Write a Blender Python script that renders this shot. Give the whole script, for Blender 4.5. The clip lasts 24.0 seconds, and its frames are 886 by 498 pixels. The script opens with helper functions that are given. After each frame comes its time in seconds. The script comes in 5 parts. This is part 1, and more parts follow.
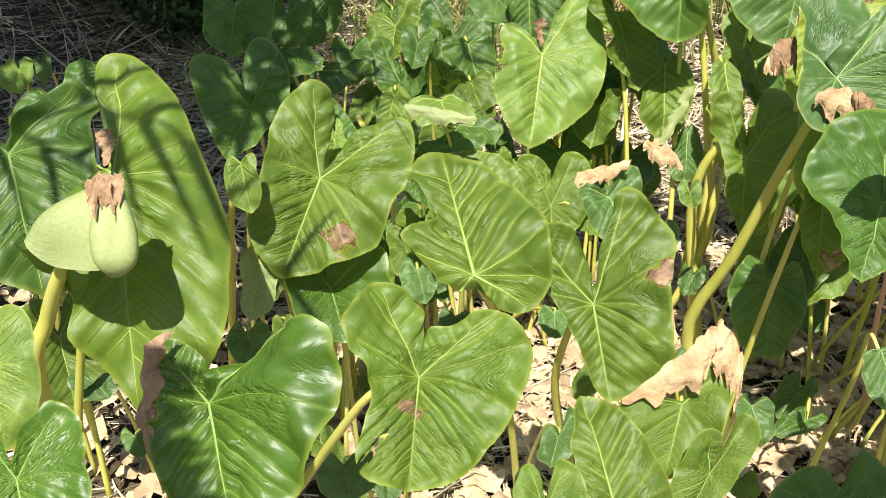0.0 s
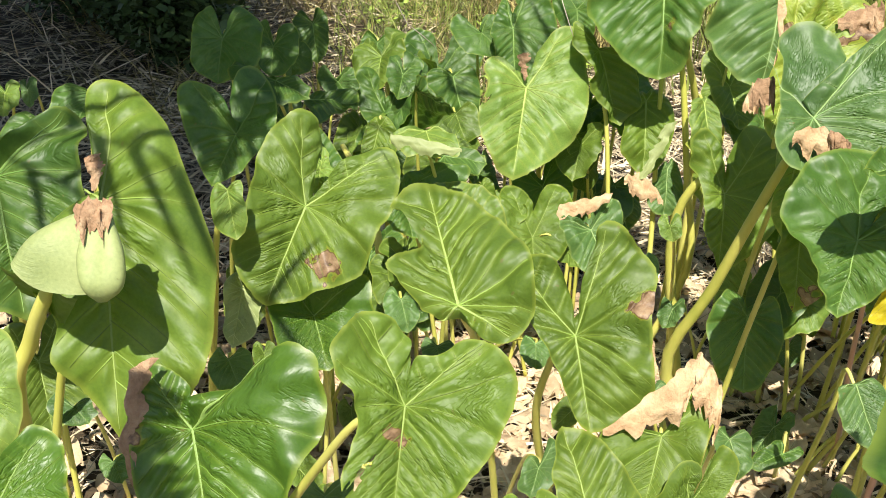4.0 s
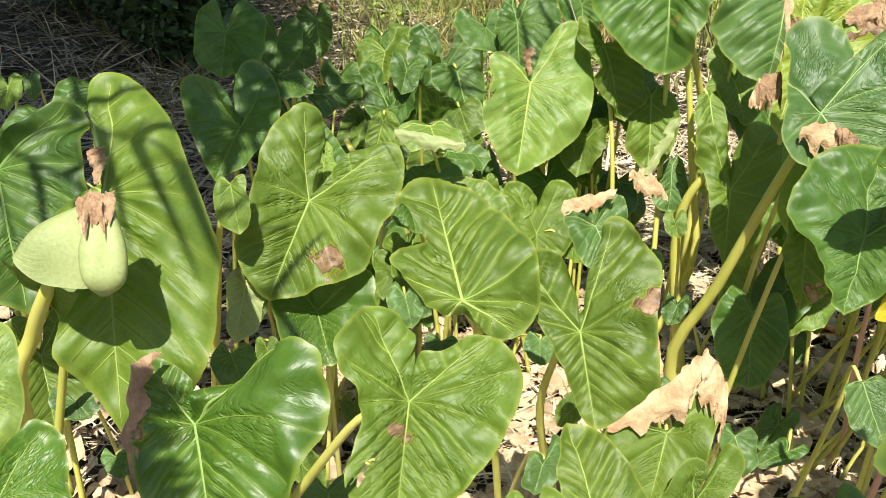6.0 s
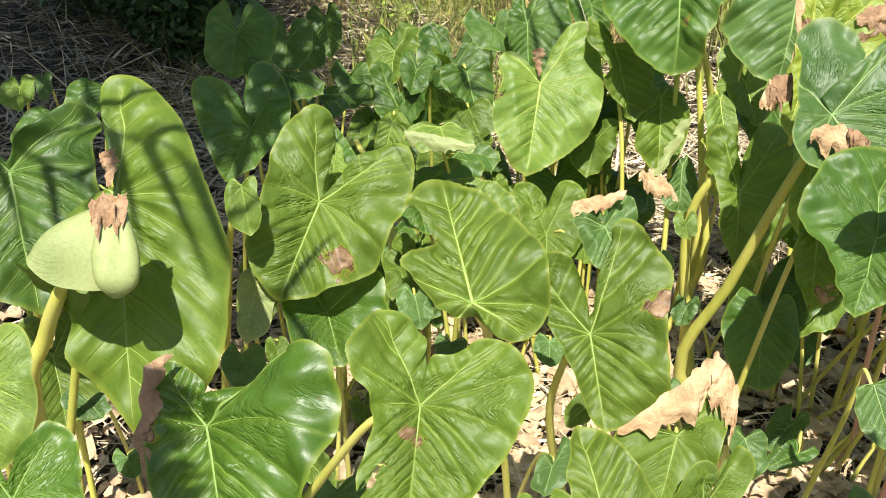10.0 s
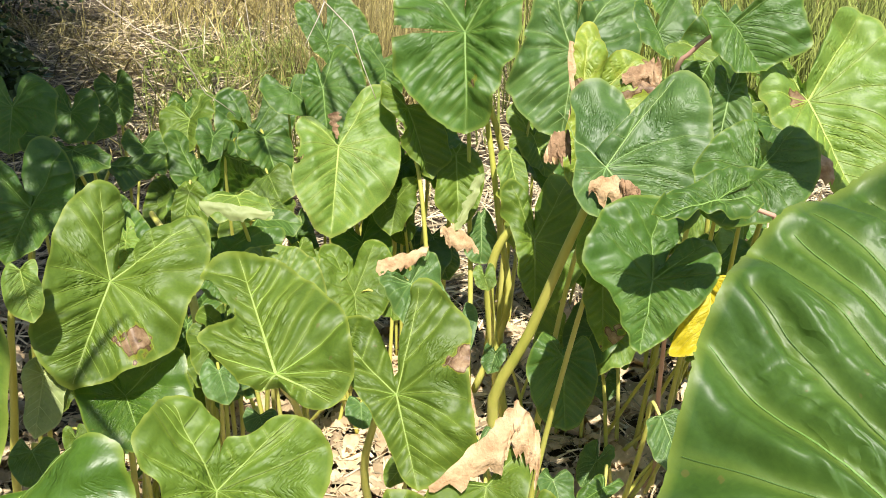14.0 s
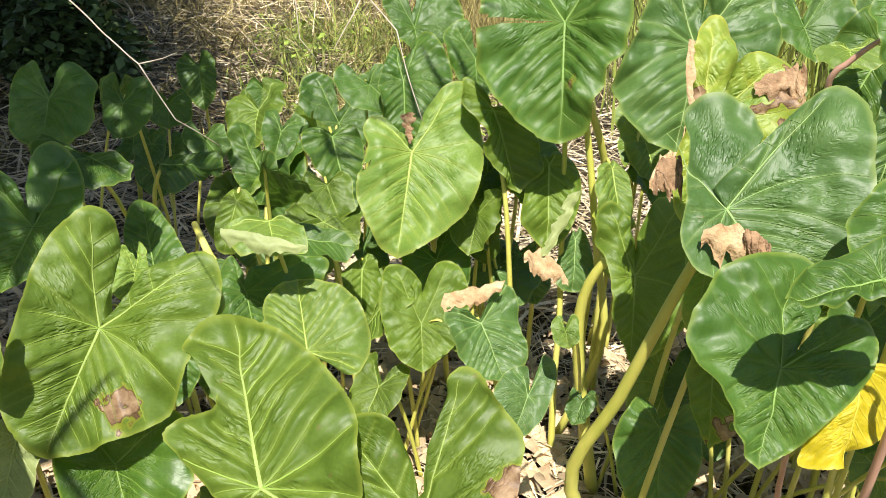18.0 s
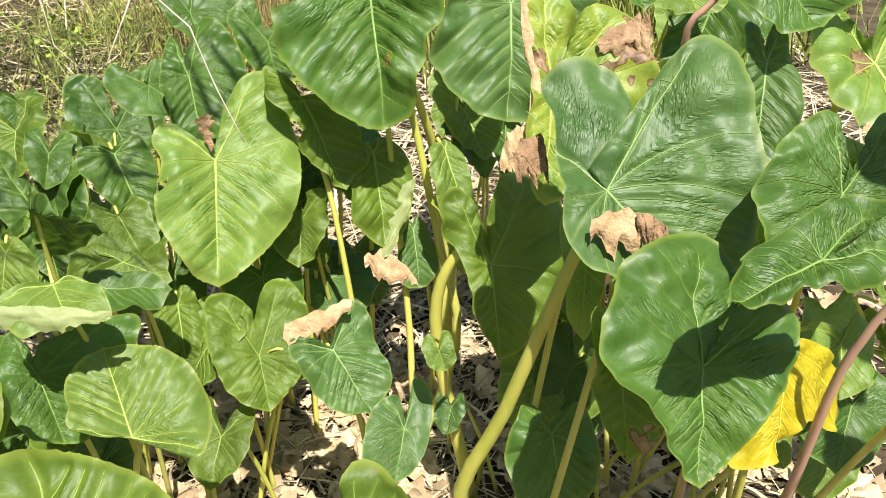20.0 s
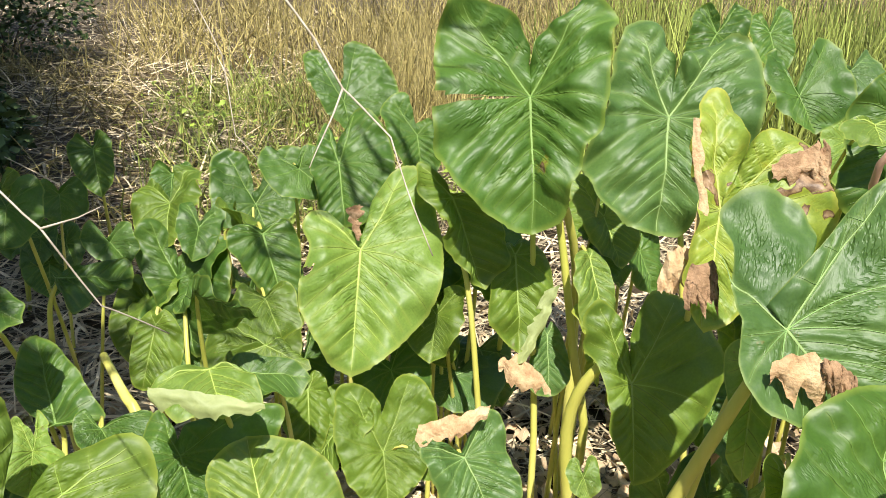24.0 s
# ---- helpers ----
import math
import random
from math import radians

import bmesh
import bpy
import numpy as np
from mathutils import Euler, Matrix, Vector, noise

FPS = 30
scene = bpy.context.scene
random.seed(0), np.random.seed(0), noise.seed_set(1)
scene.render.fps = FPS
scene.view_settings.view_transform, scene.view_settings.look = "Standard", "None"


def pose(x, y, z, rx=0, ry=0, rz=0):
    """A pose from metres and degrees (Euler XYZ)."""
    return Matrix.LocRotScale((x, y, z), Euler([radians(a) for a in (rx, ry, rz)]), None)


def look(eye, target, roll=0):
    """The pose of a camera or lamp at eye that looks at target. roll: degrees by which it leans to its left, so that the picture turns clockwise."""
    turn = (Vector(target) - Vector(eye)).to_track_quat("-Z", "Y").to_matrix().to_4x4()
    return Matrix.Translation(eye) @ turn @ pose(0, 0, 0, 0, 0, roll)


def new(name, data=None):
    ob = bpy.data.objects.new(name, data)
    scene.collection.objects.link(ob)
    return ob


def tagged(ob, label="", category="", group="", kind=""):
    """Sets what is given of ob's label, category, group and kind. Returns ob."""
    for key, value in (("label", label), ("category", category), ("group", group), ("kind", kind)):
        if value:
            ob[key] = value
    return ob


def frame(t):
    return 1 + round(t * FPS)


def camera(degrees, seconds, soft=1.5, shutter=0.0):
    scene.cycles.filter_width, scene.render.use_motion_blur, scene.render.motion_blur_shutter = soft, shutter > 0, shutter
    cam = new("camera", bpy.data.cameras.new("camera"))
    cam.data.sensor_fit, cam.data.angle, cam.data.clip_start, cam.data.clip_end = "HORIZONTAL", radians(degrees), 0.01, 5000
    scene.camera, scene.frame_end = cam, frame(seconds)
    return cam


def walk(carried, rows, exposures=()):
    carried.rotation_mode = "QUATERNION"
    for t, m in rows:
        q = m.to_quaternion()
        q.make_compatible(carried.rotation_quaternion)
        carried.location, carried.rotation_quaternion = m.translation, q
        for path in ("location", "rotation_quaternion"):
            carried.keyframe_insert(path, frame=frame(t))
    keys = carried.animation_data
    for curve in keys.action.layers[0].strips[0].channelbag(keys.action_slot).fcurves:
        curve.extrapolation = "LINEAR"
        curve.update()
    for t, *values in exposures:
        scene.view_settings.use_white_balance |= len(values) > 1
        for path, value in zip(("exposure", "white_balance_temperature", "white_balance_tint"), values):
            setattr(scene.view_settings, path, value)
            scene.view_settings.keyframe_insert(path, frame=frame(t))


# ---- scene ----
cam = camera(53.2, 24.0, soft=0.9)
PATH = [
    (0.0, 0.0002, 0.0002, 1.6000, 63.00, 0.00, -0.00),
    (0.5, 0.0011, 0.0010, 1.5987, 63.43, -0.23, -0.14),
    (1.0, -0.0003, -0.0013, 1.6020, 63.52, -0.49, -0.14),
    (1.5, 0.0030, -0.0017, 1.6046, 63.82, -0.31, -0.76),
    (2.0, 0.0006, -0.0014, 1.6038, 63.65, -0.33, -0.59),
    (2.5, 0.0018, -0.0049, 1.6064, 64.24, -0.39, -0.60),
    (4.5, -0.0118, -0.0130, 1.6094, 64.89, -1.61, -0.80),
    (5.0, -0.0123, -0.0131, 1.6116, 64.49, -1.46, -0.68),
    (5.5, -0.0084, -0.0077, 1.6040, 64.60, -1.49, -0.55),
    (6.0, -0.0109, -0.0047, 1.6022, 64.63, -1.53, -0.55),
    (6.5, -0.0129, -0.0059, 1.6021, 64.52, -1.56, -0.54),
    (7.0, -0.0152, -0.0061, 1.6011, 64.58, -1.64, -0.44),
    (7.5, -0.0144, -0.0037, 1.6020, 64.17, -1.62, -0.18),
    (8.0, -0.0137, 0.0012, 1.5994, 63.87, -1.35, 0.46),
    (8.5, -0.0119, -0.0048, 1.6039, 63.90, -1.20, -0.11),
    (9.0, -0.0080, -0.0044, 1.6068, 64.23, -1.55, 0.07),
    (9.5, -0.0107, -0.0048, 1.6096, 64.52, -1.36, -0.03),
    (11.5, -0.0262, -0.0003, 1.6009, 64.52, -1.83, -0.19),
    (12.0, -0.0310, 0.0112, 1.6002, 65.13, -2.26, -2.27),
    (12.5, -0.0196, 0.0152, 1.6123, 66.47, -2.47, -6.33),
    (13.0, -0.0100, 0.0089, 1.6177, 68.06, -2.54, -8.70),
    (13.5, 0.0112, -0.0034, 1.6277, 68.23, -2.35, -10.73),
    (14.0, 0.0167, -0.0112, 1.6278, 68.52, -2.36, -12.37),
    (14.5, 0.0213, -0.0198, 1.6347, 68.57, -2.53, -13.52),
    (15.0, 0.0163, -0.0016, 1.6262, 68.04, -1.78, -11.83),
    (15.5, -0.0136, 0.0360, 1.6163, 67.97, -1.72, -14.07),
    (16.0, -0.0233, 0.0608, 1.6234, 68.12, -2.88, -14.82),
    (16.5, 0.0159, 0.1415, 1.6199, 68.97, -3.63, -11.95),
    (17.0, 0.1085, 0.2493, 1.6119, 67.41, -2.59, -7.79),
    (17.5, 0.1522, 0.3157, 1.6245, 67.21, -2.01, -4.25),
    (19.5, 0.1980, 0.5532, 1.5745, 63.25, -0.35, -13.45),
    (20.0, 0.1532, 0.6445, 1.5853, 64.71, 0.85, -19.61),
    (20.5, 0.1430, 0.6615, 1.6103, 68.02, -1.20, -22.29),
    (21.0, 0.1212, 0.7003, 1.6062, 68.25, -0.75, -15.81),
    (21.5, 0.1032, 0.7159, 1.6066, 68.47, -1.32, -12.20),
    (22.0, 0.0949, 0.7192, 1.6071, 68.85, -1.19, -9.37),
    (22.5, 0.0863, 0.7158, 1.6099, 69.08, -1.44, -8.27),
    (23.0, 0.0827, 0.7202, 1.6110, 69.94, -1.64, -9.56),
    (23.5, 0.0847, 0.7214, 1.6134, 70.41, -1.58, -11.98),
    (24.0, 0.0798, 0.7155, 1.6091, 70.18, -1.59, -11.60),
]
walk(cam, [(t, pose(*row)) for t, *row in PATH])

# ---- world, sun ----
SUN_AZIMUTH, SUN_HEIGHT = -6.0, 56.0
world = bpy.data.worlds.new("sky")
scene.world = world
world.use_nodes = True
wn = world.node_tree
sky = wn.nodes.new("ShaderNodeTexSky")
sky.sky_type, sky.sun_disc = "NISHITA", False
sky.sun_elevation, sky.sun_rotation = radians(SUN_HEIGHT), radians(180 - SUN_AZIMUTH)
wn.links.new(sky.outputs[0], wn.nodes["Background"].inputs[0])
wn.nodes["Background"].inputs[1].default_value = 0.08
sun = new("sun", bpy.data.lights.new("sun", "SUN"))
sun.data.energy, sun.data.angle, sun.data.color = 5.0, radians(0.5), (1.0, 0.95, 0.86)
sx, sy = math.sin(radians(SUN_AZIMUTH)), -math.cos(radians(SUN_AZIMUTH))
ch = math.cos(radians(SUN_HEIGHT))
TO_SUN = Vector((sx * ch, sy * ch, math.sin(radians(SUN_HEIGHT))))
sun.matrix_world = look(TO_SUN * 30, (0, 0, 0))
scene.view_settings.exposure = 0.77


# ---- materials ----
def ramp(nodes, stops):
    r = nodes.new("ShaderNodeValToRGB")
    while len(r.color_ramp.elements) < len(stops):
        r.color_ramp.elements.new(0.5)
    for e, (at, c) in zip(r.color_ramp.elements, stops):
        e.position, e.color = at, (*c, 1)
    return r


def blank(name):
    m = bpy.data.materials.new(name)
    m.use_nodes = True
    n, k = m.node_tree.nodes, m.node_tree.links
    return m, n, k, n["Principled BSDF"]


def mix_rgb(n, k, fac, a, b, kind="MIX"):
    m = n.new("ShaderNodeMix")
    m.data_type, m.blend_type = "RGBA", kind
    for socket, v in ((m.inputs[0], fac), (m.inputs[6], a), (m.inputs[7], b)):
        if hasattr(v, "links"):
            k.new(v, socket)
        else:
            socket.default_value = v if isinstance(v, (int, float)) else (*v, 1)
    return m.outputs[2]


def tex(n, k, scale, detail=4.0, coord=None, rough=0.55):
    t = n.new("ShaderNodeTexNoise")
    t.inputs["Scale"].default_value, t.inputs["Detail"].default_value, t.inputs["Roughness"].default_value = scale, detail, rough
    if coord is None:
        coord = n.new("ShaderNodeNewGeometry").outputs["Position"]
    k.new(coord, t.inputs["Vector"])
    return t.outputs["Fac"]


def leaf_material(name, low, high, rim, rough, through_light):
    """Living blade: two greens in broad patches, fine grain, side veins in relief, a paler margin, brown where withered."""
    m, n, k, p = blank(name)
    low, high = (low[0] * 0.86, low[1] * 0.89, low[2] * 0.88), (high[0] * 0.95, high[1] * 0.97, high[2] * 0.9)
    at = n.new("ShaderNodeAttribute")
    at.attribute_name = "blade"
    xyz = n.new("ShaderNodeSeparateXYZ")
    k.new(at.outputs["Vector"], xyz.inputs[0])
    dry = n.new("ShaderNodeAttribute")
    dry.attribute_name = "wither"
    broad = tex(n, k, 9.0, 3.0)
    base = ramp(n, [(0.3, low), (0.7, high)])
    k.new(broad, base.inputs[0])
    info = n.new("ShaderNodeObjectInfo")
    hue = n.new("ShaderNodeHueSaturation")
    span = n.new("ShaderNodeMapRange")
    span.inputs["To Min"].default_value, span.inputs["To Max"].default_value = 0.84, 1.14
    k.new(info.outputs["Random"], span.inputs[0])
    k.new(span.outputs[0], hue.inputs["Value"])
    k.new(base.outputs[0], hue.inputs["Color"])
    fine = tex(n, k, 180.0, 5.0)
    grain = ramp(n, [(0.3, (0.86, 0.88, 0.82)), (0.7, (1.1, 1.08, 1.04))])
    k.new(fine, grain.inputs[0])
    col = mix_rgb(n, k, 1.0, hue.outputs[0], grain.outputs[0], "MULTIPLY")
    # paler beside the veins
    lie = n.new("ShaderNodeAttribute")
    lie.attribute_name = "quilt"
    beside = ramp(n, [(0.0, (0.22, 0.22, 0.22)), (0.35, (0.04, 0.04, 0.04)), (0.8, (0, 0, 0))])
    k.new(lie.outputs["Fac"], beside.inputs[0])
    col = mix_rgb(n, k, beside.outputs[0], col, rim)
    # margin
    edge = n.new("ShaderNodeMapRange")
    edge.inputs["From Min"].default_value, edge.inputs["From Max"].default_value = 0.95, 0.995
    edge.inputs["To Max"].default_value = 0.55
    k.new(xyz.outputs[2], edge.inputs[0])
    col = mix_rgb(n, k, edge.outputs[0], col, rim)
    # yellow blotches, sparse
    blot = ramp(n, [(0.66, (0, 0, 0)), (0.78, (0.4, 0.4, 0.4))])
    k.new(tex(n, k, 6.0, 6.0, None, 0.7), blot.inputs[0])
    col = mix_rgb(n, k, blot.outputs[0], col, (min(1, high[0] * 1.7), high[1] * 1.1, high[2]))
    # specks
    spots = ramp(n, [(0.72, (0, 0, 0)), (0.76, (0.6, 0.6, 0.6))])
    k.new(tex(n, k, 60.0, 2.0), spots.inputs[0])
    col = mix_rgb(n, k, spots.outputs[0], col, (0.16, 0.15, 0.04))
    # withered
    brown = ramp(n, [(0.25, (0.11, 0.06, 0.03)), (0.5, (0.33, 0.205, 0.115)), (0.75, (0.54, 0.39, 0.24))])
    k.new(tex(n, k, 45.0, 6.0, None, 0.7), brown.inputs[0])
    ragged = n.new("ShaderNodeMath")
    ragged.operation = "MULTIPLY_ADD"
    ragged.inputs[1].default_value = 0.3
    k.new(tex(n, k, 90.0, 4.0), ragged.inputs[0])
    k.new(dry.outputs["Fac"], ragged.inputs[2])
    halo = ramp(n, [(0.47, (0, 0, 0)), (0.6, (0.45, 0.45, 0.45))])
    k.new(ragged.outputs[0], halo.inputs[0])
    col = mix_rgb(n, k, halo.outputs[0], col, (0.46, 0.42, 0.03))
    scorch = ramp(n, [(0.57, (0, 0, 0)), (0.62, (1, 1, 1))])
    k.new(ragged.outputs[0], scorch.inputs[0])
    col = mix_rgb(n, k, scorch.outputs[0], col, (0.11, 0.055, 0.025))
    dead = ramp(n, [(0.62, (0, 0, 0)), (0.72, (1, 1, 1))])
    k.new(ragged.outputs[0], dead.inputs[0])
    col = mix_rgb(n, k, dead.outputs[0], col, brown.outputs[0])
    k.new(col, p.inputs["Base Color"])
    rg = n.new("ShaderNodeMapRange")
    rg.inputs["To Min"].default_value, rg.inputs["To Max"].default_value = rough + 0.0, rough + 0.12
    k.new(broad, rg.inputs[0])
    k.new(rg.outputs[0], p.inputs["Roughness"])
    p.inputs["Specular IOR Level"].default_value = 0.64
    # relief: short oblique puckers in patches, and a faint leathery grain
    fold = n.new("ShaderNodeVectorMath")
    fold.operation = "ABSOLUTE"
    k.new(at.outputs["Vector"], fold.inputs[0])
    turn = n.new("ShaderNodeMapping")
    turn.vector_type = "TEXTURE"
    turn.inputs["Rotation"].default_value = (0, 0, radians(40))
    turn.inputs["Scale"].default_value = (0.075, 0.026, 1.0)
    k.new(fold.outputs[0], turn.inputs[0])
    shift = n.new("ShaderNodeVectorMath")
    k.new(turn.outputs[0], shift.inputs[0])
    k.new(info.outputs["Random"], shift.inputs[1])
    crease = ramp(n, [(0.46, (0, 0, 0)), (0.66, (1, 1, 1))])
    k.new(tex(n, k, 1.0, 1.0, shift.outputs[0]), crease.inputs[0])
    patch = ramp(n, [(0.43, (0.06, 0.06, 0.06)), (0.62, (1, 1, 1))])
    k.new(tex(n, k, 14.0, 1.0), patch.inputs[0])
    inward = n.new("ShaderNodeMapRange")
    inward.inputs["From Min"].default_value, inward.inputs["From Max"].default_value = 0.98, 0.5
    k.new(xyz.outputs[2], inward.inputs[0])
    gather = n.new("ShaderNodeMath")
    gather.operation = "MULTIPLY"
    k.new(crease.outputs[0], gather.inputs[0])
    k.new(inward.outputs[0], gather.inputs[1])
    near = n.new("ShaderNodeMath")
    near.operation = "MULTIPLY"
    k.new(gather.outputs[0], near.inputs[0])
    k.new(patch.outputs[0], near.inputs[1])
    add = n.new("ShaderNodeMath")
    add.operation = "MULTIPLY_ADD"
    add.inputs[1].default_value = 0.1
    k.new(fine, add.inputs[0])
    k.new(near.outputs[0], add.inputs[2])
    bump = n.new("ShaderNodeBump")
    bump.inputs["Strength"].default_value, bump.inputs["Distance"].default_value = 0.55, 0.006
    k.new(add.outputs[0], bump.inputs["Height"])
    k.new(bump.outputs[0], p.inputs["Normal"])
    tr = n.new("ShaderNodeBsdfTranslucent")
    k.new(mix_rgb(n, k, 1.0, col, (1.25, 1.3, 0.55), "MULTIPLY"), tr.inputs[0])
    mx = n.new("ShaderNodeMixShader")
    mx.inputs[0].default_value = through_light
    k.new(p.outputs[0], mx.inputs[1])
    k.new(tr.outputs[0], mx.inputs[2])
    k.new(mx.outputs[0], n["Material Output"].inputs["Surface"])
    return m


def plain_material(name, stops, scale, rough, relief=0.3, size=0.004, stretch=None, spread=(0.6, 1.3)):
    """Matter with colour in patches and fine grain."""
    m, n, k, p = blank(name)
    coord = n.new("ShaderNodeNewGeometry").outputs["Position"]
    if stretch:
        mp = n.new("ShaderNodeMapping")
        mp.inputs["Scale"].default_value = stretch
        k.new(coord, mp.inputs[0])
        coord = mp.outputs[0]
    r = ramp(n, stops)
    k.new(tex(n, k, scale, 6.0, coord, 0.65), r.inputs[0])
    info = n.new("ShaderNodeNewGeometry")
    span = n.new("ShaderNodeMapRange")
    span.inputs["To Min"].default_value, span.inputs["To Max"].default_value = spread
    k.new(info.outputs["Random Per Island"], span.inputs[0])
    hue = n.new("ShaderNodeHueSaturation")
    k.new(span.outputs[0], hue.inputs["Value"])
    k.new(r.outputs[0], hue.inputs["Color"])
    k.new(hue.outputs[0], p.inputs["Base Color"])
    p.inputs["Roughness"].default_value = rough
    p.inputs["Specular IOR Level"].default_value = 0.3
    bump = n.new("ShaderNodeBump")
    bump.inputs["Strength"].default_value, bump.inputs["Distance"].default_value = relief, size
    k.new(tex(n, k, scale * 6, 4.0, coord), bump.inputs["Height"])
    k.new(bump.outputs[0], p.inputs["Normal"])
    return m


TONES = {
    "mid": leaf_material("leaf_green", (0.11, 0.185, 0.018), (0.158, 0.245, 0.03), (0.34, 0.4, 0.06), 0.48, 0.36),
    "light": leaf_material("leaf_light_green", (0.165, 0.275, 0.042), (0.225, 0.335, 0.066), (0.42, 0.46, 0.1), 0.46, 0.36),
    "deep": leaf_material("leaf_deep_green", (0.062, 0.142, 0.02), (0.095, 0.19, 0.032), (0.28, 0.36, 0.06), 0.43, 0.36),
    "gloss": leaf_material("leaf_glossy_green", (0.075, 0.165, 0.016), (0.105, 0.21, 0.024), (0.3, 0.38, 0.05), 0.36, 0.34),
    "blue": leaf_material("leaf_blue_green", (0.08, 0.168, 0.04), (0.115, 0.212, 0.056), (0.3, 0.38, 0.1), 0.44, 0.32),
    "pale": leaf_material("leaf_underside", (0.3, 0.36, 0.13), (0.39, 0.44, 0.19), (0.46, 0.49, 0.22), 0.55, 0.2),
    "yellowgreen": leaf_material("leaf_yellowing", (0.17, 0.28, 0.04), (0.32, 0.38, 0.05), (0.5, 0.46, 0.07), 0.45, 0.3),
    "yellow": leaf_material("leaf_yellow", (0.62, 0.48, 0.012), (0.72, 0.58, 0.025), (0.6, 0.5, 0.06), 0.5, 0.35),
}
VEIN = {
    "mid": (0.28, 0.37, 0.09), "light": (0.36, 0.46, 0.11), "deep": (0.2, 0.32, 0.08), "gloss": (0.22, 0.33, 0.08),
    "blue": (0.26, 0.37, 0.13), "pale": (0.46, 0.52, 0.2), "yellowgreen": (0.38, 0.44, 0.1), "yellow": (0.68, 0.56, 0.07),
}
RIBS = {key: plain_material("vein_" + key, [(0.3, tuple(0.85 * v for v in c)), (0.7, c)], 60, 0.5) for key, c in VEIN.items()}
SIDE = {"mid": (0.2, 0.3, 0.05), "light": (0.28, 0.385, 0.065), "deep": (0.125, 0.235, 0.048), "gloss": (0.14, 0.25, 0.04),
        "blue": (0.17, 0.29, 0.09), "pale": (0.46, 0.51, 0.23), "yellowgreen": (0.33, 0.4, 0.07), "yellow": (0.66, 0.54, 0.05)}
VEINS = {key: plain_material("side_vein_" + key, [(0.3, tuple(0.9 * v for v in c)), (0.7, c)], 60, 0.5) for key, c in SIDE.items()}
STALK = plain_material("petiole", [(0.25, (0.36, 0.4, 0.06)), (0.5, (0.54, 0.52, 0.11)), (0.75, (0.68, 0.62, 0.22))], 7, 0.38, 0.25, 0.003, (1, 1, 0.25))
STALK_RED = plain_material("petiole_red", [(0.25, (0.4, 0.23, 0.15)), (0.5, (0.56, 0.33, 0.24)), (0.8, (0.62, 0.5, 0.24))], 7, 0.4, 0.25, 0.003, (1, 1, 0.25))
DEAD = plain_material("withered_leaf", [(0.2, (0.2, 0.10, 0.045)), (0.45, (0.46, 0.30, 0.16)), (0.75, (0.68, 0.52, 0.32))], 22, 0.8, 0.7, 0.006)
DEAD_BROWN = plain_material("withered_leaf_brown", [(0.2, (0.12, 0.065, 0.035)), (0.5, (0.33, 0.205, 0.115)), (0.8, (0.52, 0.38, 0.23))], 26, 0.8, 0.7, 0.006)
LITTER = plain_material("leaf_litter", [(0.2, (0.3, 0.19, 0.1)), (0.5, (0.58, 0.43, 0.26)), (0.8, (0.78, 0.65, 0.44))], 14, 0.85, 0.55, 0.006)
STRAW = plain_material("straw", [(0.2, (0.33, 0.235, 0.13)), (0.5, (0.6, 0.49, 0.31)), (0.8, (0.82, 0.73, 0.53))], 6, 0.7, 0.2, 0.002, spread=(0.3, 1.5))
STRAW_RED = plain_material("dry_stalks", [(0.2, (0.13, 0.11, 0.035)), (0.5, (0.34, 0.28, 0.1)), (0.8, (0.6, 0.5, 0.24))], 6, 0.7, 0.2, 0.002, spread=(0.3, 1.5))
GRASS = plain_material("green_grass", [(0.2, (0.12, 0.16, 0.03)), (0.5, (0.24, 0.29, 0.06)), (0.8, (0.4, 0.4, 0.12))], 4, 0.6, 0.2, 0.002, spread=(0.3, 1.5))
WEED = plain_material("weed_leaf", [(0.2, (0.16, 0.26, 0.03)), (0.8, (0.34, 0.42, 0.07))], 9, 0.5, 0.2, 0.002)
TWIG = plain_material("twig_bark", [(0.2, (0.2, 0.15, 0.1)), (0.5, (0.44, 0.38, 0.3)), (0.8, (0.66, 0.6, 0.5))], 30, 0.75, 0.4, 0.002)
TWIG_DARK = plain_material("twig_dark_bark", [(0.2, (0.05, 0.035, 0.025)), (0.8, (0.16, 0.12, 0.08))], 30, 0.8, 0.4, 0.002)
SOIL = plain_material("soil", [(0.2, (0.045, 0.032, 0.018)), (0.45, (0.11, 0.08, 0.045)), (0.75, (0.26, 0.2, 0.12))], 5, 0.95, 0.8, 0.02)
CROWN = plain_material("crown_leaf", [(0.2, (0.04, 0.07, 0.02)), (0.8, (0.09, 0.14, 0.04))], 8, 0.5, 0.2, 0.003)


# ---- builders ----
def raw(name, verts, faces, material, parent=None, smooth=True):
    mesh = bpy.data.meshes.new(name)
    mesh.from_pydata(verts, [], faces)
    mesh.materials.append(material)
    if smooth:
        mesh.shade_smooth()
    ob = new(name, mesh)
    ob.parent = parent
    return ob


def plant(x, y, label):
    """A taro plant: an empty at its foot, which its stalks and blades hang from."""
    ob = tagged(new("taro_plant"), label, "plant", "taro plants of the patch")
    ob.location = (x, y, 0)
    return ob


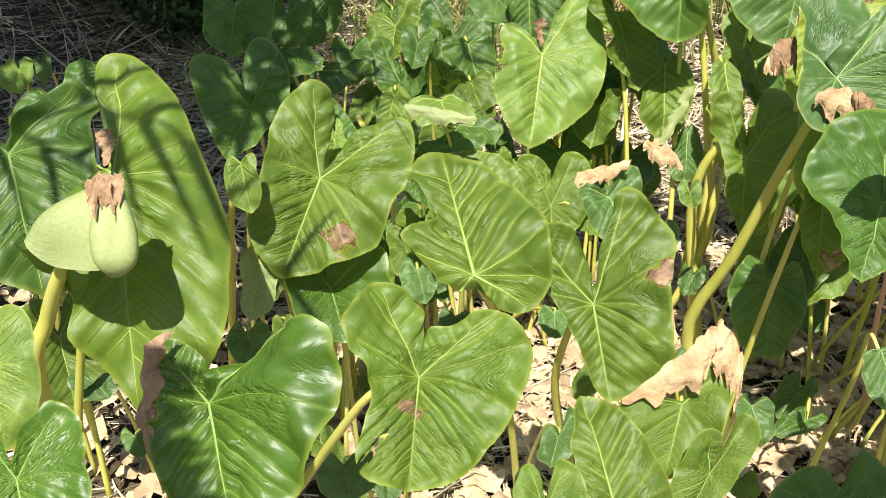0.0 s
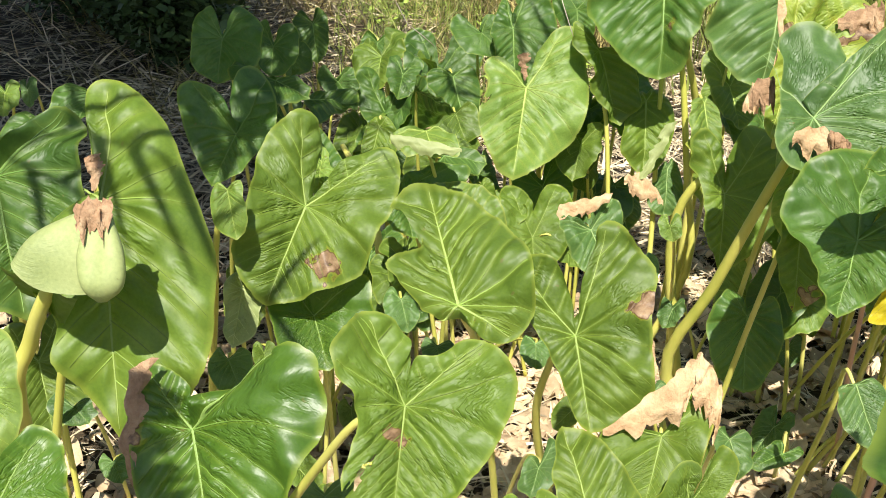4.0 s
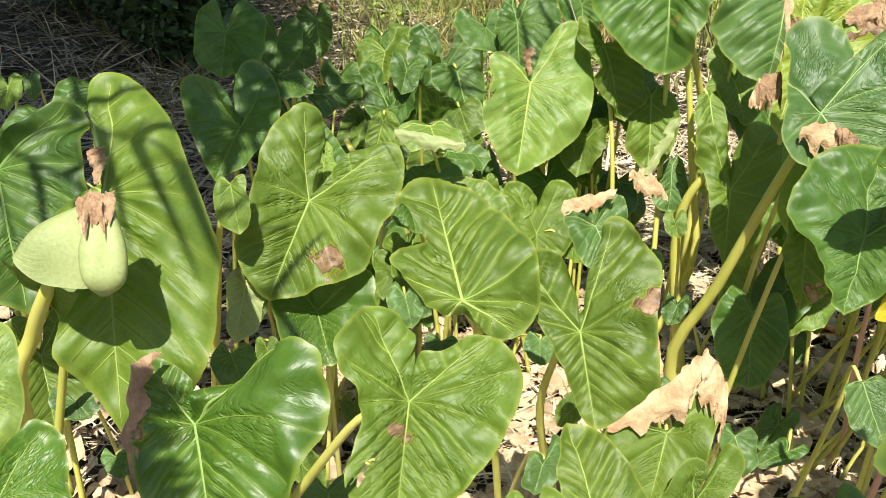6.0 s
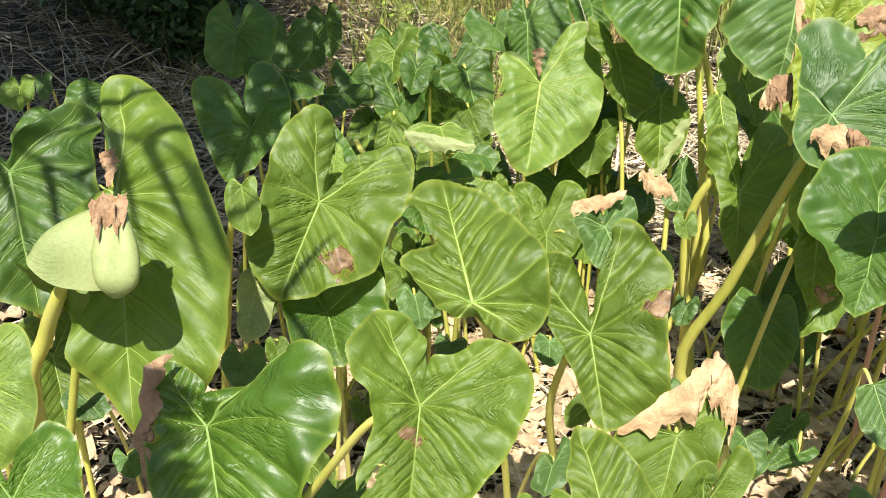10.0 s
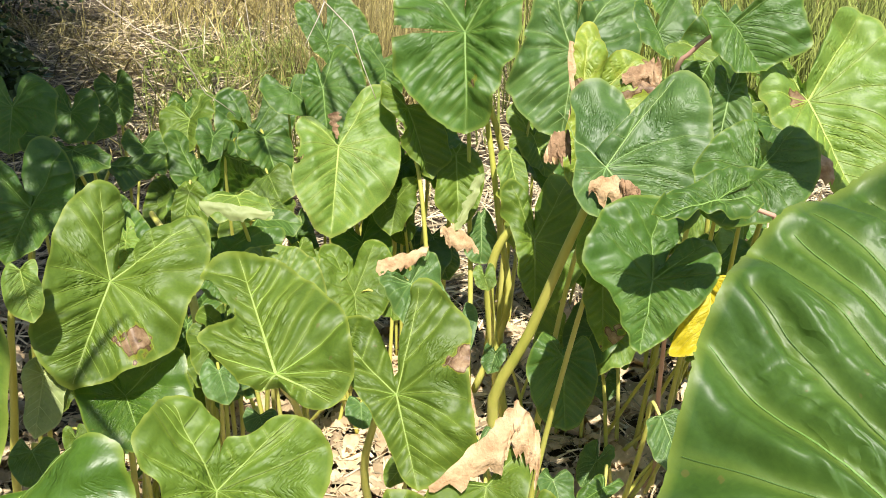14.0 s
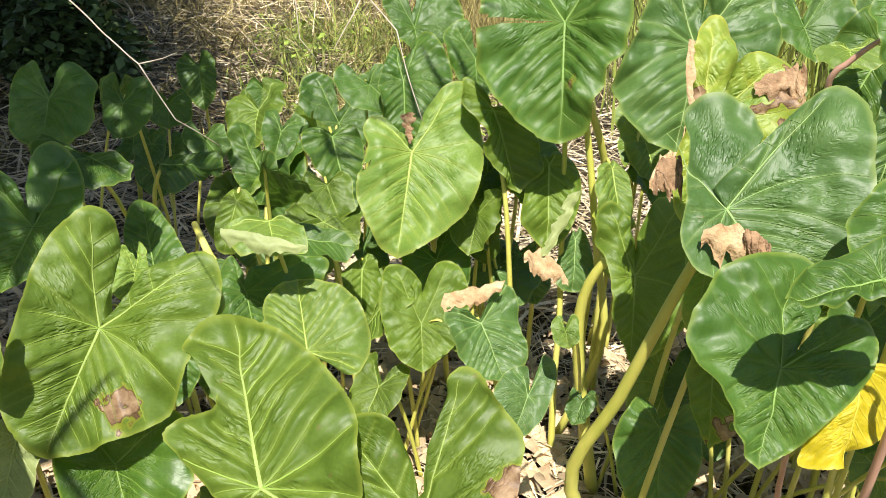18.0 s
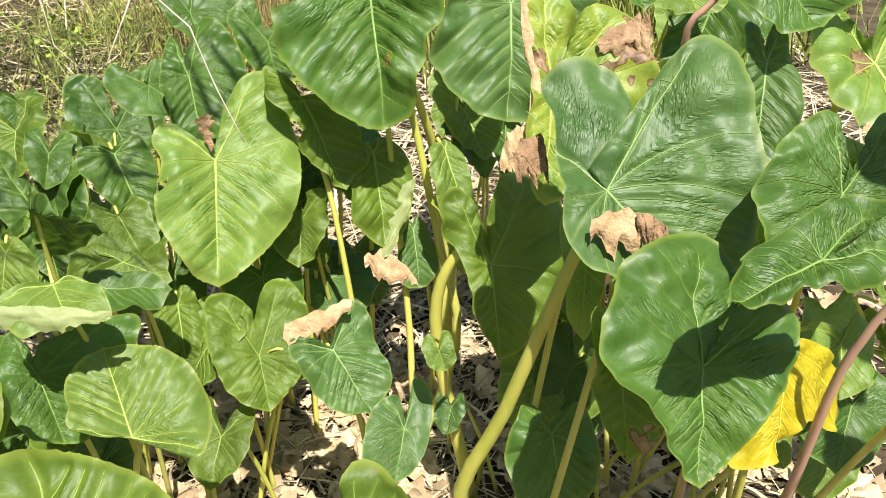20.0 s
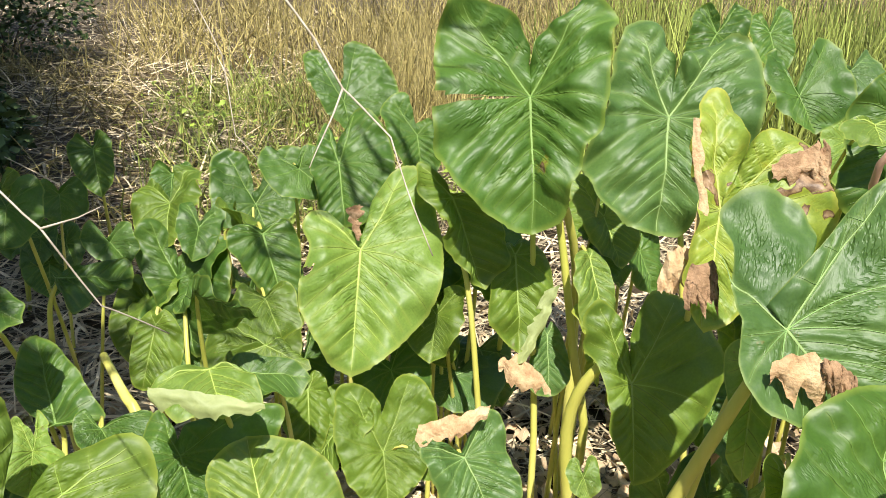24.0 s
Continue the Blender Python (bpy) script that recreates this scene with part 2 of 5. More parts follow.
def curve_points(knots, count):
    """A smooth run through the knots (Catmull-Rom)."""
    knots = [Vector(q) for q in knots]
    ext = [2 * knots[0] - knots[1], *knots, 2 * knots[-1] - knots[-2]]
    res, spans = [], len(knots) - 1
    for i in range(count + 1):
        u = i / count * spans
        j = min(int(u), spans - 1)
        u -= j
        a, b, c, d = ext[j:j + 4]
        res.append(0.5 * ((2 * b) + (c - a) * u + (2 * a - 5 * b + 4 * c - d) * u * u + (3 * b - a - 3 * c + d) * u ** 3))
    return res


def tube(points, radii, sides=9):
    """Verts and faces of a round stalk along the points."""
    verts, faces = [], []
    up = Vector((0.31, 0.2, 0.93))
    for i, q in enumerate(points):
        d = (points[min(i + 1, len(points) - 1)] - points[max(i - 1, 0)]).normalized()
        a = d.cross(Vector((1, 0.1, 0)) if abs(d.z) > 0.5 else up).normalized()
        b = d.cross(a)
        for s in range(sides):
            w = 2 * math.pi * s / sides
            verts.append(q + (a * math.cos(w) + b * math.sin(w)) * radii[i])
    for i in range(len(points) - 1):
        for s in range(sides):
            t = (s + 1) % sides
            faces.append((i * sides + s, i * sides + t, (i + 1) * sides + t, (i + 1) * sides + s))
    n = len(points) - 1
    faces.append(tuple(range(sides - 1, -1, -1)))
    faces.append(tuple(n * sides + s for s in range(sides)))
    return verts, faces


def bez(a, b, c, d, n):
    return [a * (1 - u) ** 3 + 3 * b * u * (1 - u) ** 2 + 3 * c * u * u * (1 - u) + d * u ** 3 for u in (i / n for i in range(n))]


def half_outline(lobe, wide, notch_at, count=40):
    """Half a heart: from the notch round the back lobe and the widest place to the tip, as points (out, along)."""
    notch, tip = Vector((0, notch_at)), Vector((0, 1))
    b, w = Vector(lobe), Vector(wide)
    out = Vector((-b.y, b.x)).normalized()
    if out.x < 0.35:
        out = Vector((0.6, 0.8)).normalized()
    size = b.length
    seg1 = bez(notch, notch + (b - notch) * 0.35 + Vector((0.02, -0.06)) * size, b - out * size * 0.3, b, count)
    reach = (w - b).length
    seg2 = bez(b, b + out * reach * 0.38, w - Vector((0.0, 1)) * reach * 0.45, w, count)
    rest = (tip - w).length
    seg3 = bez(w, w + Vector((0.0, 1)) * rest * 0.52, tip + Vector((0.42 * w.x, -0.13)), tip, count) + [tip]
    pts = seg1 + seg2 + seg3
    for q in pts:
        q.x = max(q.x, 0.0)
    # even spacing
    acc = [0.0]
    for p0, p1 in zip(pts, pts[1:]):
        acc.append(acc[-1] + (p1 - p0).length)
    res, j = [], 0
    for i in range(count + 1):
        want = acc[-1] * i / count
        while j < len(acc) - 2 and acc[j + 1] < want:
            j += 1
        f = (want - acc[j]) / max(acc[j + 1] - acc[j], 1e-9)
        res.append(pts[j].lerp(pts[j + 1], min(max(f, 0), 1)))
    return res


def knot_outline(knots, notch_at, count):
    """Half a blade whose margin runs smoothly from the notch through the knots to the tip, evenly spaced."""
    line = [q.xy for q in curve_points([(0, notch_at, 0), *[(o, a, 0) for o, a in knots], (0, 1, 0)], 160)]
    acc = np.cumsum([0.0] + [(b - a).length for a, b in zip(line, line[1:])])
    want = np.linspace(0, acc[-1], count + 1)
    return [Vector(q) for q in zip(np.interp(want, acc, [q.x for q in line]), np.interp(want, acc, [q.y for q in line]))]


SEED = [0]


def leaf(owner, tone, at, heading, droop, twist, length, left, right, spots=(), way=(), curl=0.06, notch=0.2, stem=0, red=False, ripple=1.0, tear=None, creased=0.0):
    """A heart-shaped taro leaf on its stalk. at: where stalk and blade meet. heading, droop: the way to the tip, from towards -y and
    from level. twist: round the midrib. left, right: back lobe (out, along), widest place (out, along), in lengths, and fold in degrees;
    or the fold and the knots (out, along) of a margin of its own."""
    SEED[0] += 1
    seed = SEED[0]
    rnd = random.Random(seed)
    h, d, w = radians(heading), radians(droop), radians(twist)
    along = Vector((math.sin(h) * math.cos(d), -math.cos(h) * math.cos(d), -math.sin(d)))
    x0 = along.cross(Vector((0, 0, 1))).normalized()
    n0 = x0.cross(along)
    normal = n0 * math.cos(w) + x0 * math.sin(w)
    across = along.cross(normal).normalized()
    origin = Vector(at)
    foot = owner.location
    ways = {}
    outlines = {}
    fine = length > 0.12
    shaped = len(left) == 2
    big = length > 0.14 or shaped
    count = 170 if creased else 92 if big else 60 if fine else 34
    if shaped:
        lobes = {side: min(half[1], key=lambda q: q[1] - 0.2 * q[0]) for side, half in ((-1, left), (1, right))}
        lobes = {side: (max(q[0], 0.04), min(q[1], -0.08)) for side, q in lobes.items()}
        notch_at = min(-0.04, 0.32 * (left[1][0][1] + right[1][0][1]))
    else:
        lobes = {side: half[0:2] for side, half in ((-1, left), (1, right))}
        notch_at = min(-0.03, notch * 0.5 * (left[1] + right[1]))
    for side, half in ((-1, left), (1, right)):
        f = radians(half[0] if shaped else half[4])
        ways[side] = (across * side * math.cos(f) + normal * math.sin(f), (normal * math.cos(f) - across * side * math.sin(f)))
        outlines[side] = knot_outline(half[1], notch_at, count) if shaped else half_outline(half[0:2], half[2:4], notch_at, count)
    ribs = {side: Vector(q).normalized() for side, q in lobes.items()}
    flank = rnd.uniform(0.7, 1.4) * (0.35 if shaped else 1.0)
    ruffle = [rnd.uniform(0, 6.28) for _ in range(4)]
    wave = rnd.uniform(0.03, 0.08)
    dome = {-1: rnd.uniform(0.0, 0.11), 1: rnd.uniform(0.0, 0.11)}
    bow = rnd.uniform(0.02, 0.07)

    fat = min(0.022 * length, 0.0055)

    def bearing(x, y):
        """The angle from the midrib; past the notch it goes on beyond half a turn."""
        a = math.atan2(x, y)
        return a if a > -0.6 else a + 2 * math.pi

    polar = {side: sorted((bearing(q.x, q.y), q.length) for q in outlines[side]) for side in (-1, 1)}

    def share(side, x, y):
        """How far out a point lies: 0 at the stalk, 1 at the margin."""
        a, rr = bearing(x, y), math.hypot(x, y)
        p = polar[side]
        for (a0, r0), (a1, r1) in zip(p, p[1:]):
            if a0 <= a <= a1:
                return rr / max(r0 + (r1 - r0) * (a - a0) / max(a1 - a0, 1e-6), 1e-4)
        return rr / max((p[0] if a < p[0][0] else p[-1])[1], 1e-4)

    def vein(side, x, y, dx, dy, bend):
        run = [(x, y)]
        for _ in range(56):
            x, y = x + dx * 0.028, y + dy * 0.028
            dx, dy = dx * 0.99, dy + bend
            if (x < 0 and y > 0) or share(side, x, y) > 0.965:
                break
            run.append((x, y))
        return run

    runs = {-1: [], 1: []}
    for side, half in ((-1, left), (1, right)):
        lx, ly = lobes[side][0] * 0.9, lobes[side][1] * 0.9
        rib = curve_points([(0, 0, 0), (lx * 0.25 + 0.02, ly * 0.25 - 0.02, 0), (lx * 0.5 + 0.03, ly * 0.5 - 0.03, 0), (lx * 0.78, ly * 0.78, 0), (lx, ly, 0)], 18)
        runs[side].append(([(q.x, q.y) for q in rib], 0.7))
        for dx, dy, b in ((1, -0.32, 0.0), (1, 0.08, 0.012), (0.95, 0.5, 0.02)):
            runs[side].append((vein(side, 0, 0, dx, dy + rnd.uniform(-0.07, 0.07), b), 0.5))
        y = 0.11
        while y < 0.85:
            runs[side].append((vein(side, 0, y + rnd.uniform(-0.02, 0.02), 0.85, 0.6 + 0.3 * y, 0.02), 0.42))
            y += 0.13
        for f in (0.3, 0.52, 0.74):
            q = rib[int(18 * f)]
            runs[side].append((vein(side, q.x, q.y, 1, -0.35 - 0.5 * f, -0.012), 0.36))
            runs[side].append((vein(side, q.x, q.y, -0.55, -0.9, 0.0), 0.3))
    runs = {side: [(run, w) for run, w in rr if len(run) > 3] for side, rr in runs.items()}
    steps = (0, 0.33, 0.67) if big else (0,)
    cloud = {side: np.array([(a[0] + (b[0] - a[0]) * f, a[1] + (b[1] - a[1]) * f) for run, _ in rr for a, b in zip(run, run[1:]) for f in steps]
                            + [(0, 0.97 * i / 80) for i in range(81)]) for side, rr in runs.items()}
    puff = rnd.uniform(0.018, 0.03) * ripple

    def quilt(side, places):
        """0 on a vein, towards 1 in the middle between veins."""
        spread = np.array(places)
        d2 = np.concatenate([((spread[i:i + 600, None] - cloud[side][None]) ** 2).sum(axis=2).min(axis=1) for i in range(0, len(spread), 600)])
        s = np.minimum(1.0, d2 ** 0.5 / 0.058)
        return s * s * (3 - 2 * s)

    def surface(side, x, y, r, lift=0.0, swell=0.0):
        """The place of a point of the blade: x out from the midrib, y along it, r from 0 at the stalk to 1 at the margin."""
        out, up = ways[side]
        if x < 0.12:
            up = normal.lerp(up, max(x, 0.0) / 0.12)
        rise = -curl * r ** 3 * (0.6 + 0.4 * math.sin(3 * y + ruffle[0]))
        rise += wave * r ** 4 * math.sin(7.5 * y + 4 * x * side + ruffle[1]) + 0.4 * wave * r ** 3 * math.sin(21 * y - 8 * x + ruffle[2])
        # the lobe's inner flank stands up along its rib
        lx, ly = ribs[side]
        inner = x * -ly + y * lx
        if inner < 0:
            rise -= 1.05 * inner * flank
        # each half swells between midrib and margin
        rise += dome[side] * 4 * r * r * (1 - r) * min(1, 6 * max(x, 0.0))
        q = Vector((x * side * 7, y * 7, seed * 1.7))
        rise += 0.13 * noise.noise(q * 0.45) * r + 0.022 * noise.noise(q) * min(1, 2 * r) + 0.005 * noise.noise(q * 2.4) * min(1, 3 * r)
        rise += puff * swell * (0.8 + 0.9 * noise.noise(q * 0.6)) + 0.05 * max(0.0, min(x, 0.25))
        if creased:
            # long folds that slant out from the midrib, and short cross puckers
            u, v = 0.64 * x + 0.77 * y, 0.77 * x - 0.64 * y
            long = noise.noise(Vector((u * 3.6, v * 21, seed + 0.5 * side)))
            short = noise.noise(Vector((v * 11, u * 42, seed + 9.0)))
            rise += creased * swell * (1.2 * max(0.0, long) ** 0.7 + 0.5 * short * max(0.0, noise.noise(Vector((x * 5, y * 5, seed + 4.0))) + 0.15)) * min(1, 5 * (1 - r))
        if y > 0:
            rise -= bow * y * y
        return origin + (out * x + along * y + up * (rise + lift)) * length

    rings = 110 if creased else 38 if big else 24 if fine else 13
    cols = [(-1, i) for i in range(count + 1)] + [(1, i) for i in range(count - 1, 0, -1)]
    verts, tags, dry, lie = [surface(1, 0, 0, 0)], [(0, 0, 0)], [0.0], [0.0]

    def withered(x, y):
        v = 0.0
        for sx_, sy_, sr in spots:
            dist = math.hypot(x - sx_, y - sy_) / max(sr, 0.03)
            v = max(v, 0.86 - 0.5 * dist + 0.62 * noise.noise(Vector((x * 9, y * 9, seed))) + 0.2 * noise.noise(Vector((x * 25, y * 25, seed))))
        return max(0.0, min(1.0, v))

    spread = []
    for ring in range(1, rings + 1):
        r = (ring / rings) ** 0.8
        for side, i in cols:
            q = outlines[side][i]
            nick = 1 + (0.012 * noise.noise(Vector((i * 0.9, side * 3.0, seed))) if ring == rings else 0)
            spread.append((side, q.x * r * nick, q.y * r * nick, r))
    swells = np.zeros(len(spread))
    for side in (-1, 1):
        mine = [i for i, q in enumerate(spread) if q[0] == side]
        swells[mine] = quilt(side, [spread[i][1:3] for i in mine])
    for (side, x, y, r), swell in zip(spread, swells):
        verts.append(surface(side, x, y, r, 0.0, swell))
        tags.append((x * side, y, r))
        dry.append(withered(x * side, y))
        lie.append(swell)
    faces, n = [], len(cols)
    for c in range(n):
        faces.append((0, 1 + c, 1 + (c + 1) % n))
    for ring in range(rings - 1):
        a0 = 1 + ring * n
        for c in range(n):
            c2 = (c + 1) % n
            faces.append((a0 + c, a0 + n + c, a0 + n + c2, a0 + c2))
    if tear:
        # a ragged split from the margin in towards the stalk
        split = math.atan2(abs(tear[0]), tear[1])

        def whole(face):
            x, y, r = (sum(tags[i][c] for i in face) / len(face) for c in range(3))
            if x * tear[0] <= 0 or r < tear[3]:
                return True
            off = math.atan2(abs(x), y) - split + 0.05 * noise.noise(Vector((r * 9, 2.0, seed)))
            return abs(off) > tear[2] * (0.25 + 0.9 * r)
        faces = [face for face in faces if whole(face)]
    verts = [v - foot for v in verts]
    blade = raw("leaf_blade", verts, faces, TONES[tone], owner)
    me = blade.data
    me.attributes.new("blade", "FLOAT_VECTOR", "POINT").data.foreach_set("vector", [v for t in tags for v in t])
    me.attributes.new("wither", "FLOAT", "POINT").data.foreach_set("value", dry)
    me.attributes.new("quilt", "FLOAT", "POINT").data.foreach_set("value", lie)

    # veins: midrib, two lobe ribs, side veins, as low ridges
    vv, vf = [], []

    def ridge(side, run, w0, w1, top):
        k = len(run)
        base = len(vv)
        for i, (x, y) in enumerate(run):
            u = i / (k - 1)
            ax, ay = run[min(i + 1, k - 1)]
            bx, by = run[max(i - 1, 0)]
            tx, ty = ax - bx, ay - by
            s = math.hypot(tx, ty) or 1
            half = (w0 + (w1 - w0) * u) / length / 2
            px, py = -ty / s * half, tx / s * half
            for o, lift in ((-1, 0.0009), (0, 0.0014 + top * (1 - 0.6 * u)), (1, 0.0009)):
                x2, y2 = x + px * o, y + py * o
                sd = side
                if side == 0:
                    sd = 1 if x2 >= 0 else -1
                    x2 = abs(x2)
                x2 = max(x2, 0) if y2 > 0 else x2
                s2 = min(1.0, abs(o) * half / 0.058)
                vv.append(surface(sd, x2, y2, min(1, share(sd, x2, y2)), lift / length, s2 * s2 * (3 - 2 * s2)) - foot)
        for i in range(k - 1):
            a0 = base + 3 * i
            vf.append((a0, a0 + 1, a0 + 4, a0 + 3))
            vf.append((a0 + 1, a0 + 2, a0 + 5, a0 + 4))

    ridge(0, [(0, 0.95 * i / 40) for i in range(41)], fat, fat * 0.2, 0.0018)
    for side in (-1, 1):
        ridge(side, runs[side][0][0], fat * 0.75, fat * 0.2, 0.0014)
    bold = len(vf)
    for side in (-1, 1):
        for run, w in runs[side][1:]:
            ridge(side, run, fat * w, fat * w * 0.3, 0.0012)
    me = raw("vein", vv, vf, RIBS[tone], blade).data
    me.materials.append(VEINS[tone])
    me.polygons.foreach_set("material_index", [0] * bold + [1] * (len(vf) - bold))

    # stalk
    base_at = Vector((foot.x + rnd.uniform(-0.08, 0.08), foot.y + rnd.uniform(-0.07, 0.07), -0.01))
    back = (origin - normal * 0.05 - along * 0.02)
    if way:
        knots = [base_at, *[Vector(q) for q in way[::-1]], origin - normal * (0.005 + 0.4 * stem)]
    else:
        run = origin - base_at
        knots = [base_at, base_at + run * 0.34 + Vector((0, 0, 0.05 + 0.06 * run.z)), base_at + run * 0.7 + Vector((0, 0, 0.07 + 0.05 * run.z)), back + Vector((0, 0, 0.015)), origin - normal * (0.004 + 0.5 * (stem or 0.0036 + 0.015 * min(length, 0.28)))]
    width = stem or 0.0036 + 0.015 * min(length, 0.28)
    pts = curve_points(knots, 16)
    radii = [width * (1.3 - 0.75 * i / 16) for i in range(17)]
    tv, tf = tube([q - foot for q in pts], radii)
    raw("petiole", tv, tf, STALK_RED if red else STALK, owner)
    return blade


def withered(blade, kind, path, widths, hang):
    """A dried, crumpled strip of the blade's margin, hanging from the path by the widths given."""
    SEED[0] += 1
    seed = SEED[0]
    foot = blade.parent.location
    hang = Vector(hang)
    run = curve_points(path, 22)
    verts, faces = [], []
    rows = 9
    for i, q in enumerate(run):
        u = i / 22 * (len(widths) - 1)
        j = min(int(u), len(widths) - 2)
        wd = widths[j] + (widths[j + 1] - widths[j]) * (u - j)
        t = (run[min(i + 1, 22)] - run[max(i - 1, 0)]).normalized()
        out = t.cross(hang).normalized()
        if out.y > 0:
            out = -out
        for r in range(rows):
            v = r / (rows - 1)
            c = Vector((i * 0.35, v * 2.4, seed * 3.1))
            crease = 0.2 * noise.noise(c * 0.8) + 0.2 * abs(noise.noise(c * 2.2)) + 0.1 * noise.noise(c * 5)
            rim = 1 + v * (0.45 * noise.noise(Vector((i * 0.7, 3.0, seed))) + 0.5 * noise.noise(Vector((i * 0.24, 9.0, seed))))
            p = q + hang * (wd * v * rim + 0.25 * wd * noise.noise(Vector((i * 0.3, 6.0, seed)))) + out * wd * (0.14 * math.sin(math.pi * v) + crease) + t * wd * 0.1 * noise.noise(c + Vector((5, 5, 5)))
            verts.append(p - foot)
    for i in range(22):
        for r in range(rows - 1):
            a0 = i * rows + r
            faces.append((a0, a0 + rows, a0 + rows + 1, a0 + 1))
    ob = raw("withered_margin", verts, faces, {"pale": DEAD, "brown": DEAD_BROWN, "roll": TONES["pale"]}[kind], blade)
    ob["label"] = {"pale": "crumpled dry tan", "brown": "crumpled dry brown", "roll": "rolled pale green"}[kind] + " leaf margin"


def drape(owner, tone, a, b, c, d, bulge):
    """A hanging fold of a leaf blade between four corners, bulged by a share of its size."""
    SEED[0] += 1
    seed = SEED[0]
    a, b, c, d = Vector(a), Vector(b), Vector(c), Vector(d)
    size = (a - c).length
    out = (b - a).cross(d - a).normalized()
    if out.y > 0:
        out = -out
    verts, faces, tags = [], [], []
    k = 18
    for j in range(k + 1):
        v = j / k
        for i in range(k + 1):
            u = i / k
            p = a.lerp(b, u).lerp(d.lerp(c, u), v)
            belly = math.sin(math.pi * u) ** 0.7 * (0.25 + 0.75 * math.sin(math.pi * min(1, 0.15 + 0.7 * v)))
            q = Vector((u * 3, v * 3, seed))
            fold = 0.05 * math.sin(9 * u + 2 * v + seed) * (1 - 0.6 * v) + 0.04 * noise.noise(q) + 0.02 * noise.noise(q * 3)
            p = p + out * size * (bulge * belly + fold) + (d - a) * 0.2 * math.sin(math.pi * u) * v
            verts.append(p - owner.location)
            tags.append((0.3, 0.206, 0.97 if j == k else 0.5))
    for j in range(k):
        for i in range(k):
            a0 = j * (k + 1) + i
            faces.append((a0, a0 + 1, a0 + k + 2, a0 + k + 1))
    ob = raw("leaf_blade", verts, faces, DEAD_BROWN if tone == "brown" else TONES[tone], owner)
    ob.data.attributes.new("blade", "FLOAT_VECTOR", "POINT").data.foreach_set("vector", [v for t in tags for v in t])
    ob.data.attributes.new("quilt", "FLOAT", "POINT").data.foreach_set("value", [0.8] * len(verts))
    return ob


def pouch(owner, tone, spine, across, deep, closed):
    """A leaf blade rolled into a bag: rings round the spine, wide by across and thick by deep, with lengthwise folds; open below unless closed."""
    SEED[0] += 1
    seed = SEED[0]
    rows, sides = 22, 40
    run = curve_points(spine, rows)
    wide = curve_points(across, rows)
    verts, faces, tags = [], [], []
    for i, q in enumerate(run):
        u = i / rows
        way = (run[min(i + 1, rows)] - run[max(i - 1, 0)]).normalized()
        out = way.cross(wide[i]).normalized()
        k = u * (len(deep) - 1)
        j = min(int(k), len(deep) - 2)
        thick = deep[j] + (deep[j + 1] - deep[j]) * (k - j)
        for c in range(sides):
            a = 2 * math.pi * c / sides
            fold = 1 + 0.15 * math.sin(3 * a + seed + 1.5 * u) + 0.035 * math.sin(5 * a - 3 * u + seed) * (1 - 0.5 * u)
            fold += 0.22 * noise.noise(Vector((math.cos(a) * 1.3, math.sin(a) * 1.3, seed + 1.4 * u)))
            rim = way * (0.012 * math.sin(2 * a + seed) * u * u if not closed else 0.0)
            verts.append(q + (wide[i] * math.cos(a) + out * thick * math.sin(a)) * fold + rim - owner.location)
            tags.append((0.3 * math.cos(a), u, 0.97 if i == rows and not closed else 0.94))
    for i in range(rows):
        for c in range(sides):
            c2 = (c + 1) % sides
            faces.append((i * sides + c, i * sides + c2, (i + 1) * sides + c2, (i + 1) * sides + c))
    ob = raw("leaf_blade", verts, faces, TONES[tone], owner)
    ob.data.attributes.new("blade", "FLOAT_VECTOR", "POINT").data.foreach_set("vector", [v for t in tags for v in t])
    ob.data.attributes.new("quilt", "FLOAT", "POINT").data.foreach_set("value", [0.6 + 0.4 * math.cos(6 * math.pi * (k % sides) / sides) for k in range(len(verts))])
    return ob


def stalk(owner, path, radius):
    pts = curve_points([Vector((*owner.location.xy, -0.01))] + [Vector(q) for q in path], 18)
    tv, tf = tube([q - owner.location for q in pts], [radius * (1.25 - 0.6 * i / 18) for i in range(19)], 10)
    raw("petiole", tv, tf, STALK, owner)


# ---- ground ----
def lay_ground():
    """One sheet out to the horizon, fine near the patch and coarse far off."""
    xs = sorted({round(s * v, 3) for s in (-1, 1) for v in [i * 0.12 for i in range(42)] + [5.2 * 1.35 ** i for i in range(20)]})
    verts, faces = [], []
    for y in xs:
        for x in xs:
            z = 0.03 * noise.noise(Vector((x * 1.3, (y + 3) * 1.3, 0))) + 0.012 * noise.noise(Vector((x * 6, y * 6, 4)))
            verts.append((x, y + 3.0, z if abs(x) < 40 and abs(y) < 40 else 0))
    k = len(xs)
    for j in range(k - 1):
        for i in range(k - 1):
            faces.append((j * k + i, j * k + i + 1, (j + 1) * k + i + 1, (j + 1) * k + i))
    g = raw("ground", verts, faces, SOIL)
    tagged(g, "bare brown soil under straw and leaf litter", "ground", kind="structure")


lay_ground()


